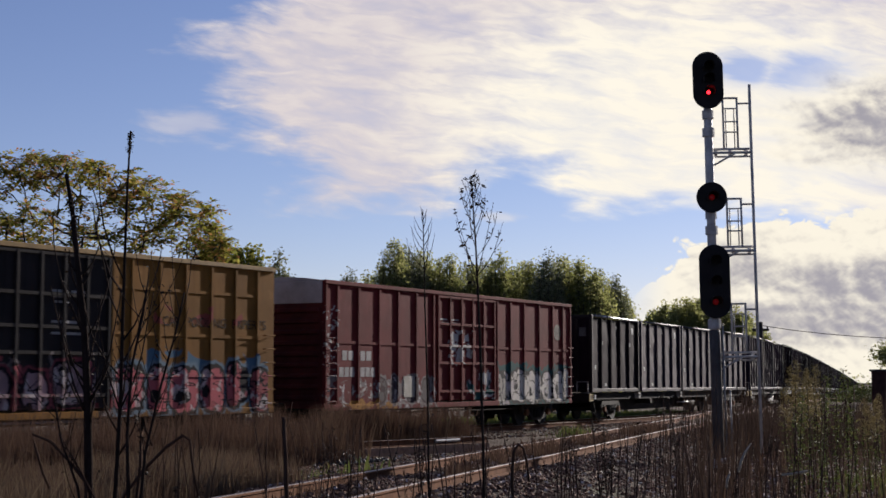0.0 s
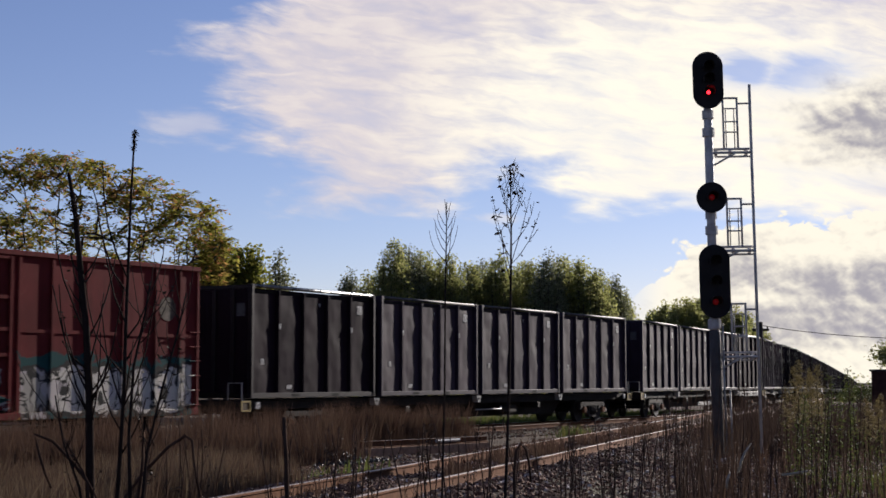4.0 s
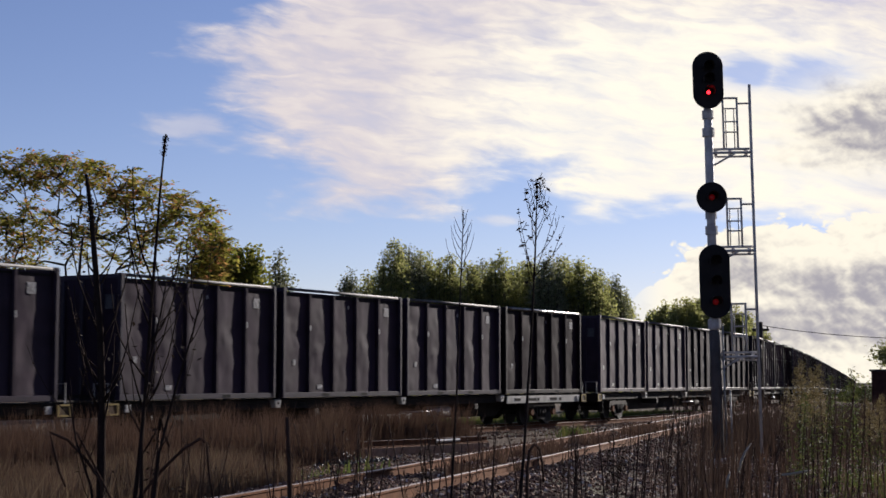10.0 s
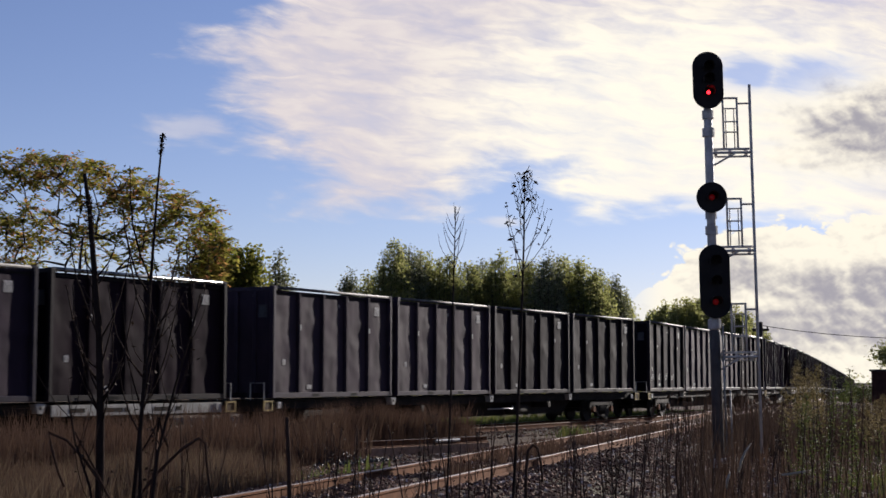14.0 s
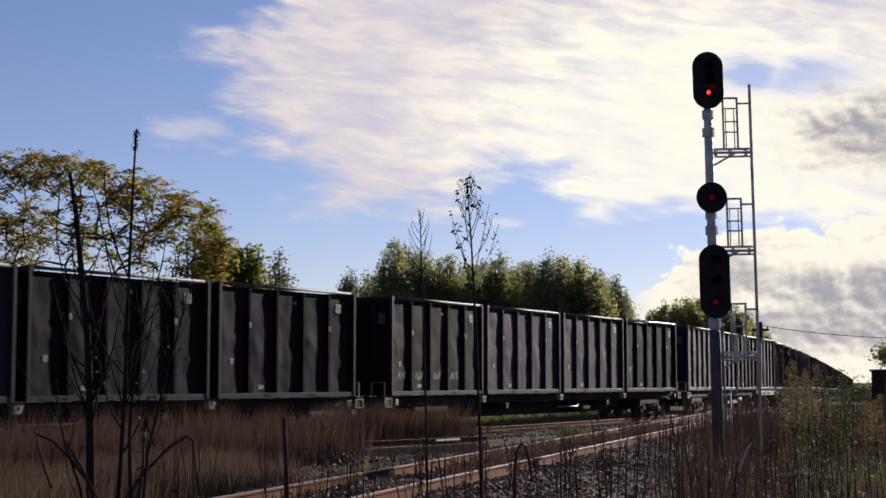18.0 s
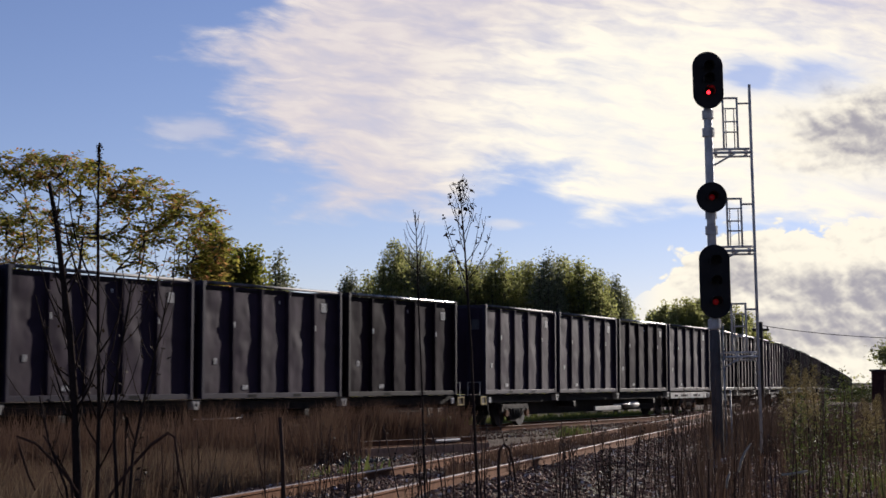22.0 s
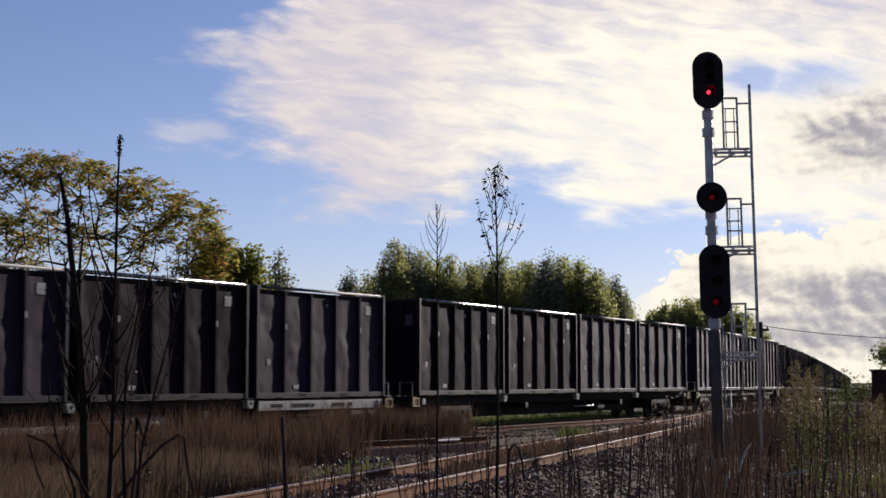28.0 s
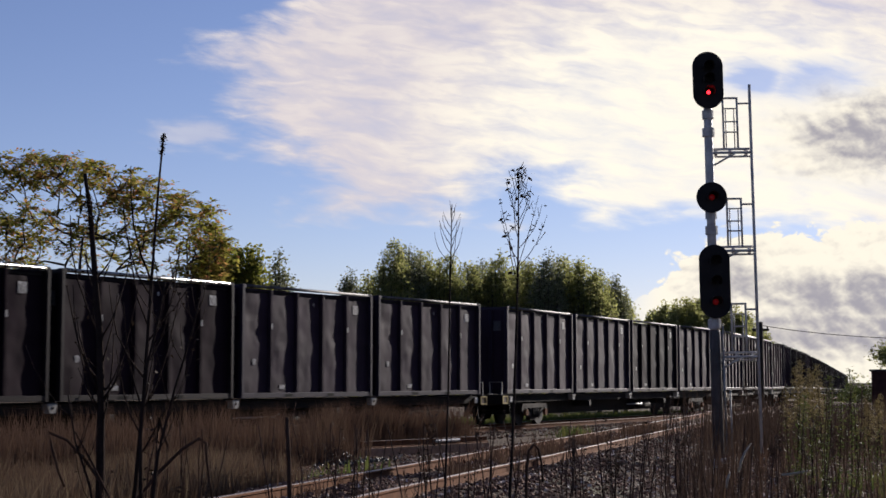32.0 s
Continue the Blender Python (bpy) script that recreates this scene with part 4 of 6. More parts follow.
    bar("cable_conduit", M_STEEL, s, [(0.16, -0.08, 0.1), (0.15, -0.08, up(575))], 0.022, 6)
    bar("cable_conduit", M_STEEL, s, [(0.27, -0.08, 0.1), (0.27, -0.08, up(690))], 0.018, 6)


build_signal()


# ---- trees ----
def leaf_material(name, cols, through=0.35):
    k = Nodes(name)
    r = k.island()
    c = k.mix(k.step(r, 0.0, 0.6), cols[0], cols[1])
    c = k.mix(k.step(r, 0.72, 0.95), c, cols[2])
    patch = k.noise(k.coords(), 0.6, 4, 0.65)
    c = k.mix(k.math("MULTIPLY", k.step(patch, 0.52, 0.68), 0.6), c, cols[2])
    return k.surface(c, 0.7, 0.0, through=through, gloss=0.08)


M_BARK = worn("grey_bark", (0.06, 0.052, 0.045), 0.9, scale=6, amount=0.4)
M_LEAF_A = leaf_material("autumn_leaves", ((0.12, 0.135, 0.026), (0.26, 0.235, 0.046), (0.36, 0.165, 0.07)), 0.7)
M_LEAF_B = leaf_material("green_leaves", ((0.16, 0.17, 0.055), (0.245, 0.25, 0.085), (0.31, 0.295, 0.14)), 0.74)
M_HEDGE = leaf_material("hedge_leaves", ((0.03, 0.042, 0.012), (0.055, 0.07, 0.02), (0.09, 0.09, 0.035)), 0.35)
M_LEAF_C = leaf_material("yellow_green_leaves", ((0.1, 0.115, 0.022), (0.2, 0.2, 0.04), (0.26, 0.23, 0.06)), 0.62)
M_LEAF_D = leaf_material("grey_green_leaves", ((0.09, 0.1, 0.05), (0.16, 0.17, 0.09), (0.27, 0.26, 0.18)), 0.5)


def grow(bm, rng, p, d, length, r, depth, tips, spread=0.55, flat=0.0):
    """One limb and its forks; tips collects where leaves hang."""
    pts, rr = [p], [r]
    n = 4
    for i in range(n):
        d = (d + Vector((rng.uniform(-1, 1), rng.uniform(-1, 1), rng.uniform(-0.5, 0.8))) * 0.13).normalized()
        p = p + d * length / n
        pts.append(p)
        rr.append(r * (1 - 0.4 * (i + 1) / n))
    tube(bm, pts, rr, 5 if depth < 2 else 4, closed=False)
    if depth == 0:
        tips.append(p)
        tips.append(pts[-2])
        return
    for i in range(3 if depth > 1 else rng.choice((2, 3))):
        a = rng.uniform(0, 2 * math.pi)
        side = Vector((math.cos(a), math.sin(a), rng.uniform(-0.1, 0.5) * (1 - flat)))
        grow(bm, rng, pts[-1] if i < 2 else pts[-2], (d * (1 - spread) + side * spread).normalized(), length * rng.uniform(0.62, 0.82), rr[-1] * 0.72, depth - 1, tips, spread, flat)


def leaves(name, rng, centres, per, radius, size, material, parent, label="", flat=0.7):
    """Small leaf blades, a few dozen round each twig."""
    vs, fs = [], []
    for c in centres:
        for _ in range(per):
            o = Vector((rng.gauss(0, 1), rng.gauss(0, 1), rng.gauss(0, flat))) * radius
            q = c + o
            a, t = rng.uniform(0, 2 * math.pi), rng.uniform(-0.9, 0.6)
            u = Vector((math.cos(a) * math.cos(t), math.sin(a) * math.cos(t), math.sin(t)))
            w = u.cross(Vector((rng.uniform(-1, 1), rng.uniform(-1, 1), 1))).normalized()
            s = size * rng.uniform(0.6, 1.3)
            i = len(vs)
            vs += [q, q + u * s * 0.45 + w * s * 0.28, q + u * s, q + u * s * 0.45 - w * s * 0.28]
            fs.append((i, i + 1, i + 2, i + 3))
    ob = new(name, sheet(name, [tuple(v) for v in vs], fs, material))
    ob.parent = parent
    if label:
        tagged(ob, label)
    return ob


def make_tree(name, label, base, stems, height, depth, per, radius, size, material, seed, spread=0.55, flat=0.0, group="trees behind the line", squash=1.0, floor=0.0, shoots=0):
    rng = random.Random(seed)
    t = tagged(new(name), label, "tree", group)
    t.location = base
    tips, bm = [], bmesh.new()
    for k in range(stems):
        a = 2 * math.pi * k / max(1, stems) + rng.uniform(-0.4, 0.4)
        lean = 0.0 if stems == 1 else 0.32
        grow(bm, rng, Vector((math.cos(a) * 0.2 * (stems > 1), math.sin(a) * 0.2 * (stems > 1), -0.2)), Vector((math.cos(a) * lean, math.sin(a) * lean, 1)).normalized(), height * 0.4, 0.022 * height / (1 + 0.4 * (stems > 1)), depth, tips, spread, flat)
    top = max(p.z for p in tips)
    k = (height - radius) / top
    for v in bm.verts:
        v.co = Vector((v.co.x * k * squash, v.co.y * k * squash, v.co.z * k))
    part("trunk", bm, M_BARK, t, smooth=True)
    for _ in range(shoots):
        a, q = rng.uniform(0, 6.28), rng.uniform(0.1, 0.75)
        c = rng.choice([p for p in tips if p.z > top * 0.7])
        tips += [c + Vector((0.03 * j, 0, 0.16 * j)) / k for j in range(rng.randrange(5, 11))]
    tips = [p for p in tips if p.z > top * (floor + 0.12 * noise.noise(p * 0.5))]
    leaves("crown", rng, [Vector((p.x * k * squash, p.y * k * squash, p.z * k)) for p in tips if flat < 0.5 or rng.random() < 0.6], per, radius, size, material, t, flat=0.4 if flat > 0.5 else 0.7)
    return t


def at(px, depth):
    return (px - 784) / 2700 * depth


def lerp_path(pts, q):
    f = q * (len(pts) - 1)
    i = min(int(f), len(pts) - 2)
    return Vector(pts[i]).lerp(Vector(pts[i + 1]), f - i)


def umbrella_tree(name, label, x, y, crest_u, crest_z, seed):
    """A many-stemmed tree with arching limbs; its leaves hang in drooping tufts under a domed crown that falls away on one side."""
    rng = random.Random(seed)
    t = tagged(new(name), label, "tree", "trees behind the line")
    t.location = (x, y, -0.4)
    tufts = []
    u = crest_u[0]
    while u < crest_u[-1]:
        crest = np.interp(u, crest_u, crest_z) + 0.18
        low = 4.4 if u > 2.2 else (5.4 if u < -1.4 else 7.0)
        z = crest - 0.12
        while z > low:
            open_part = noise.noise((u * 0.7, z * 0.9, seed))
            dense = 1.0 if z > crest - 1.0 else ((0.7 if u > 1.8 else (0.5 if u < -1.6 else 0.28)) + 0.6 * open_part)
            if rng.random() < dense:
                for _ in range(2):
                    d = 2.6 * (1 - ((u - 0.5) / 8.5) ** 2)
                    tufts.append(Vector((u + rng.uniform(-0.25, 0.25), rng.uniform(-d, d), z + rng.uniform(-0.22, 0.1))))
            z -= rng.uniform(0.36, 0.6)
        u += rng.uniform(0.26, 0.42)
    # stems, then limbs that fork from the nearest older wood
    nodes = []
    bm = bmesh.new()
    for k, (dx, top) in enumerate(((-0.25, 6.4), (0.12, 7.4), (0.7, 6.2), (-1.3, 5.6), (1.9, 5.4))):
        root = Vector((dx * 0.5, 0.3 * (k % 2), -0.2))
        tip = Vector((dx * 2.0, rng.uniform(-0.8, 0.8), top))
        pts = [root.lerp(tip, q) + Vector((0.12 * math.sin(5 * q + k), 0.1 * math.sin(4 * q + 2 * k), 0)) - Vector((dx * 0.9 * q * (1 - q), 0, 0)) for q in np.linspace(0, 1, 9)]
        tube(bm, pts, [0.15 - 0.11 * q for q in np.linspace(0, 1, 9)], 6, closed=False)
        nodes += [(p, 0.05 * i) for i, p in enumerate(pts) if i > 3]
    for c in sorted(tufts, key=lambda q: (q - Vector((0.2, 0, 5.5))).length):
        best = min(nodes, key=lambda nd: (nd[0] - c).length + 0.35 * nd[1] + (3.0 if nd[0].z > c.z + 0.6 else 0.0))
        p, run = best
        way = c - p
        ln = way.length
        mid = [p.lerp(c, q) + Vector((rng.gauss(0, 0.05), rng.gauss(0, 0.05), 0.16 * ln * q * (1 - q) * 2 + rng.gauss(0, 0.03))) for q in (0.33, 0.66)]
        r = max(0.011, 0.05 - 0.007 * run)
        tube(bm, [p, *mid, c], [r, r * 0.85, r * 0.7, 0.007], 4, closed=False)
        nodes += [(m, run + ln * q) for m, q in zip(mid, (0.33, 0.66))] + [(c, run + ln)]
    part("trunk", bm, M_BARK, t, smooth=True)
    # tufts: long leaf sprays that stand out and droop from each twig end
    vs, fs = [], []
    for c in tufts:
        for _ in range(rng.randrange(8, 12)):
            a, rise = rng.uniform(0, 6.28), rng.uniform(-0.7, 1.0)
            d = Vector((math.cos(a), math.sin(a), rise)).normalized()
            ln = rng.uniform(0.3, 0.66)
            for j in range(7):
                q = (j + 1) / 7
                p = c + d * ln * q - Vector((0, 0, 0.3 * ln * q * q))
                side = d.cross(Vector((0, 0, 1))).normalized() * (1 if j % 2 else -1)
                o = (side * 0.8 + d * 0.5 + Vector((0, 0, rng.uniform(-0.5, 0.15)))).normalized() * rng.uniform(0.17, 0.27)
                w = o.cross(Vector((rng.uniform(-0.4, 0.4), rng.uniform(-0.4, 0.4), 1))).normalized() * 0.06
                i = len(vs)
                vs += [tuple(p), tuple(p + o * 0.45 + w), tuple(p + o), tuple(p + o * 0.45 - w)]
                fs.append((i, i + 1, i + 2, i + 3))
    crown = new("crown", sheet("crown", vs, fs, M_LEAF_A))
    crown.parent = t
    return t


def shoot_tree(name, label, x, y, height, half, seed, material, size=0.17, base=-0.6, crest=0.24):
    """A leafy tree whose crown is a sheaf of upright shoots, each a spire of small leaves; half: half the crown's width."""
    rng = random.Random(seed)
    t = tagged(new(name), label, "tree", "trees behind the line")
    t.location = (x, y, base)
    bm = bmesh.new()
    fork = height * 0.3
    tube(bm, [(0, 0, -0.2), (0.05, 0, fork * 0.5), (0, 0, fork)], [0.02 * height, 0.016 * height, 0.012 * height], 7, closed=False)
    vs, fs = [], []
    for k in range(int(16 + 16 * half)):
        a, q = rng.uniform(0, 6.28), rng.random() ** 0.6
        dx, dy = math.cos(a) * q * half, math.sin(a) * q * half * 0.9
        top = height * (1 - crest * q * q) + rng.uniform(-0.5, 0.12)
        foot = Vector((dx * 0.2, dy * 0.2, fork + rng.uniform(-0.4, 0.6)))
        tip = Vector((dx, dy, top))
        pts = [foot, foot.lerp(tip, 0.4) + Vector((dx * 0.28, dy * 0.28, -0.2)), foot.lerp(tip, 0.72) + Vector((dx * 0.12, dy * 0.12, 0)), tip]
        tube(bm, pts, [0.05, 0.032, 0.02, 0.006], 4, closed=False)
        length = (tip - foot).length
        n = int(length / 0.22)
        for j in range(n):
            f = 0.22 + 0.78 * (j + rng.random()) / n
            c = lerp_path(pts, min(f, 0.999))
            spread = 0.17 + 0.66 * (1 - f) ** 0.8 + 0.1 * rng.random()
            for _ in range(int(8 + 8 * (1 - f))):
                o = Vector((rng.gauss(0, 1), rng.gauss(0, 1), rng.gauss(0, 0.75))) * spread * 0.6
                p = c + o
                b, r = rng.uniform(0, 6.28), rng.uniform(-1.0, 0.7)
                d = Vector((math.cos(b) * math.cos(r), math.sin(b) * math.cos(r), math.sin(r)))
                w = d.cross(Vector((rng.uniform(-1, 1), rng.uniform(-1, 1), rng.uniform(-1, 1)))).normalized()
                g = size * rng.uniform(0.6, 1.25)
                i = len(vs)
                vs += [tuple(p), tuple(p + d * g * 0.45 + w * g * 0.33), tuple(p + d * g), tuple(p + d * g * 0.45 - w * g * 0.33)]
                fs.append((i, i + 1, i + 2, i + 3))
    part("trunk", bm, M_BARK, t, smooth=True)
    crown = new("crown", sheet("crown", vs, fs, material))
    crown.parent = t
    return t


def build_trees():
    umbrella_tree("autumn_tree", "spreading tree with thinning yellow-green and orange autumn leaves", at(140, 58), 58,
                  (-8.5, -6.0, -4.2, -3.0, -1.7, -0.9, 0.2, 1.3, 2.4, 3.4, 4.5, 5.0, 5.4, 6.0), (8.4, 9.6, 10.0, 10.25, 10.4, 10.4, 10.25, 9.85, 9.55, 9.15, 8.6, 8.35, 7.5, 6.8), 3)
    for px, h, half in ((372, 8.0, 0.8), (400, 7.9, 1.0), (430, 7.6, 0.6), (452, 7.3, 0.34)):
        shoot_tree("bush_tree", "leafy yellow-green bushy tree", at(px, 60), 60, h, half, 5 + px, M_LEAF_C, 0.16, base=-0.4)
    shoot_tree("sapling", "slender sapling with sparse leaves", at(492, 62), 62, 7.4, 0.5, 12, M_LEAF_D, 0.13, base=-0.4, crest=0.2)
    # (bearing, distance, height over the track, half width)
    rows = [(618, 92, 7.5, 0.5), (648, 92, 7.6, 0.45), (672, 91, 7.7, 0.6), (697, 88, 9.0, 0.8), (722, 90, 8.9, 1.0), (752, 92, 8.6, 1.1), (788, 91, 8.4, 1.2), (826, 93, 8.0, 1.2), (858, 95, 8.1, 1.1), (884, 92, 8.3, 1.0),
            (912, 94, 7.9, 1.1), (944, 92, 8.1, 1.1), (972, 90, 8.3, 0.9), (1000, 92, 8.3, 1.1), (1030, 91, 8.0, 1.1), (1060, 92, 7.5, 0.9), (1088, 94, 7.1, 0.65), (1105, 96, 6.3, 0.5), (770, 99, 8.3, 1.6), (850, 100, 8.0, 1.7), (930, 99, 8.0, 1.7), (1000, 100, 8.1, 1.7), (712, 98, 8.3, 1.2)]
    for i, (px, d, h, half) in enumerate(rows):
        shoot_tree("green_tree", "dense green roadside tree with fine leaves", at(px, d), d, h + 1.5 + 0.03 * (d - 90), half * 1.2, 30 + i, M_LEAF_B if i % 4 else M_LEAF_D, 0.16)
    for i, (px, d, h, half) in enumerate([(1160, 130, 7.2, 0.8), (1180, 128, 7.7, 1.0), (1212, 125, 7.9, 1.3), (1246, 130, 8.1, 1.4), (1285, 128, 7.8, 1.3), (1318, 132, 7.0, 0.9), (1350, 134, 5.4, 0.7)]):
        shoot_tree("green_tree", "dense green roadside tree with fine leaves", at(px, d), d, h + 1.5, half * 1.4, 60 + i, M_LEAF_B, 0.24, base=-1.0)
    for i, (px, d, h) in enumerate([(1562, 150, 6.4), (1590, 152, 7.6)]):
        make_tree("green_tree", "dark tree beside the shed", (at(px, d), d, -1.2), 1, h, 3, 40, 0.6, 0.34, M_LEAF_B, 80 + i, 0.5)
    # unseen woods added beside the far curve, to shade the end of the train
    rng = random.Random(15)
    side = []
    for _ in range(480):
        y = 113 + 290 * rng.random() ** 1.4
        x = np.interp(y, (112.7, 132.6, 180.0, 283.1, 401.0), (24.4, 30.2, 43.7, 73.0, 106.3))
        d = rng.uniform(23, 29)
        side.append(Vector((x + 0.719 * d + 0.3 * max(0, 150 - y) / 10, y + 0.695 * d, -2 + 15.5 * rng.random() ** 0.8)))
    tagged(leaves("trackside_woods", rng, side, 12, 1.1, 1.2, M_LEAF_B, None), "unseen woods added beside the curve to shade the train's end", "woods", kind="stuff")
    # the far tree line
    rng = random.Random(5)
    cs = [Vector((x, 620 + rng.uniform(-30, 30), -6 + rng.uniform(0, 11) * (0.6 + 0.5 * noise.noise((x * 0.02, 0, 0))))) for x in np.arange(-500, 700, 1.2)]
    # unseen leaves added behind and to the right, to cut the sky's fill light
    near = []
    for _ in range(3600):
        a, h = radians(rng.uniform(100, 272)), 6 * rng.random() ** 0.8
        r = 44 + rng.uniform(0, 9)
        near.append(Vector((math.sin(a) * r, math.cos(a) * r, -0.4 + h)))
    for _ in range(900):
        a, h = radians(rng.uniform(60, 100)), 6.5 * rng.random() ** 0.8
        r = 31 + rng.uniform(0, 6)
        near.append(Vector((math.sin(a) * r, math.cos(a) * r, -0.4 + h)))
    tagged(leaves("woods_behind", rng, near, 9, 1.0, 1.1, M_LEAF_B, None), "unseen ring of leaves added to block low sky light", "woods", kind="stuff")
    hedge = []
    for _ in range(900):
        y = rng.uniform(240, 310)
        hedge.append(Vector((rng.uniform(at(1440, y), at(1640, y)), y, -2.6 + 3.3 * rng.random() * (0.75 + 0.5 * noise.noise((y * 0.1, 0, 2))))))
    tagged(leaves("far_hedge", rng, hedge, 14, 0.7, 0.6, M_HEDGE, None), "low green hedge far down the line", "hedge", kind="stuff")
    ob = leaves("distant_woods", rng, cs, 9, 1.8, 1.6, M_LEAF_B, None)
    tagged(ob, "low dark line of distant woods", "woods", kind="stuff")


build_trees()


# ---- plants of the foreground ----
M_STALK = worn("dead_stalk", (0.03, 0.0205, 0.018), 0.95, scale=9, gloss=0.03)
M_STEM = worn("brown_dead_stem", (0.066, 0.04, 0.03), 0.95, scale=9, gloss=0.03)
M_DRY = leaf_material("dry_leaves", ((0.02, 0.014, 0.01), (0.028, 0.02, 0.014), (0.035, 0.025, 0.017)), 0.15)
M_GRASS = leaf_material("dead_grass", ((0.05, 0.029, 0.021), (0.082, 0.05, 0.036), (0.12, 0.08, 0.055)), 0.25)
M_STEMS = leaf_material("brown_stems", ((0.026, 0.017, 0.013), (0.05, 0.033, 0.026), (0.08, 0.055, 0.04)), 0.2)
M_FIELD = leaf_material("bleached_field_grass", ((0.06, 0.038, 0.027), (0.1, 0.066, 0.046), (0.16, 0.12, 0.076)), 0.25)
M_GREEN = leaf_material("green_weeds", ((0.045, 0.06, 0.016), (0.08, 0.098, 0.028), (0.13, 0.12, 0.04)), 0.4)
M_GOLD = leaf_material("goldenrod", ((0.1, 0.08, 0.032), (0.165, 0.128, 0.052), (0.22, 0.165, 0.075)), 0.35)
SWAYS = []


def make_weed(name, label, base, path, r0, r1, branches, seed, leafy=0, head=None, group="tall dead weeds", skin=None):
    """path: stem points above the base; branches: (where on the stem, length, way in the picture's plane, rise)."""
    rng = random.Random(seed)
    wd = tagged(new(name), label, "weed", group)
    wd.location = base
    n = len(path)
    skin = skin or M_STALK
    bar("stem", skin, wd, path, [r0 + (r1 - r0) * i / (n - 1) for i in range(n)], 7)
    ends = []
    for q, ln, way, rise in branches:
        p = lerp_path(path, q)
        pts = [p]
        d = Vector((way, rng.uniform(-0.4, 0.4), rise)).normalized()
        for i in range(4):
            d = Vector((d.x * (0.72 if rise > 0 else 1.0) + rng.uniform(-0.1, 0.1), d.y * 0.8, d.z + (rng.uniform(-0.05, 0.15) if rise > 0 else -0.1))).normalized()
            pts.append(pts[-1] + d * ln / 4)
        rr = max(0.0034 if leafy == 1 and r0 > 0.0091 else 0.0017, (r0 + (r1 - r0) * q) * rng.uniform(0.16, 0.32))
        bar("branch", skin, wd, pts, [rr, rr * 0.9, rr * 0.75, rr * 0.6, rr * 0.45], 5)
        ends += pts[1:]
        if leafy == 2:
            for k in (2, 3):
                e = pts[k] + Vector((rng.uniform(-0.03, 0.03), rng.uniform(-0.02, 0.02), rng.uniform(0.02, 0.05)))
                bar("twig", skin, wd, [pts[k], pts[k].lerp(e, 0.6) + Vector((0, 0, -0.004)), e], 0.0012, 4)
                ends.append(e)
    if leafy:
        leaves("dry_leaves", rng, [p for p in ends if rng.random() < 0.65], leafy, 0.008, 0.024 if leafy == 2 else 0.017, M_DRY, wd)
    if head:
        z0, z1, wdt = head
        cs = [lerp_path(path, z0 + (z1 - z0) * i / 24) for i in range(25)]
        leaves("seed_head", rng, cs, 10, wdt, wdt * 2.2, M_DRY, wd)
    return wd


# Sway of the two tall groups: seconds and the shift of the tip in thousandths of the distance.
TIME_A = [0, 0.5, 1, 1.5, 2, 2.5, 3, 3.5, 5.5, 6, 6.5, 7, 7.5, 8, 8.5, 9, 9.5, 10, 10.5, 11, 11.5, 12, 12.5, 13, 13.5, 14, 14.5, 16.5, 17, 17.5, 18, 18.5, 19, 19.5, 20, 20.5, 21, 21.5, 22, 22.5, 23, 23.5, 24, 24.5, 25, 25.5, 27.5, 28, 28.5, 29, 29.5, 30, 30.5, 31, 31.5, 32]
TIP_A = [222, 214, 214, 222, 206, 211, 242, 227, 258, 265, 250, 222, 232, 224, 245, 202, 198, 281, 271, 309, 320, 314, 284, 322, 281, 276, 268, 196, 222, 263, 232, 214, 198, 224, 211, 196, 211, 183, 168, 170, 108, 90, 139, 75, 160, 229, 206, 204, 217, 242, 236, 242, 232, 271, 300, 278]
TIP_C = [835, 861, 832, 825, 832, 791, 858, 910, 871, 915, 897, 853, 894, 876, 912, 900, 871, 953, 874, 1013, 932, 950, 928, 880, 902, 930, 923, 887, 874, 887, 827, 840, 850, 871, 874, 838, 850, 817, 814, 781, 840, 727, 698, 763, 740, 868, 861, 876, 857, 868, 892, 913, 899, 925, 923, 919]


def sway(ob, shifts, depth, height, gain=1.0, lag=0.0, bow=None):
    """Leans a plant from its foot, so that its tip goes by the given shifts; bow: how far it sinks as it bends."""
    x, y, z = ob.location
    rows = []
    for i, (t, s) in enumerate(zip(TIME_A, shifts)):
        a = math.degrees(math.asin(max(-0.6, min(0.6, gain * s / 2700 * depth / height))))
        rows.append((t, pose(x, y, z - (bow[i] * depth / 2700 if bow else 0.0), 0.35 * a * math.sin(t * 1.7 + lag), a, 0)))
    SWAYS.append((ob, rows))


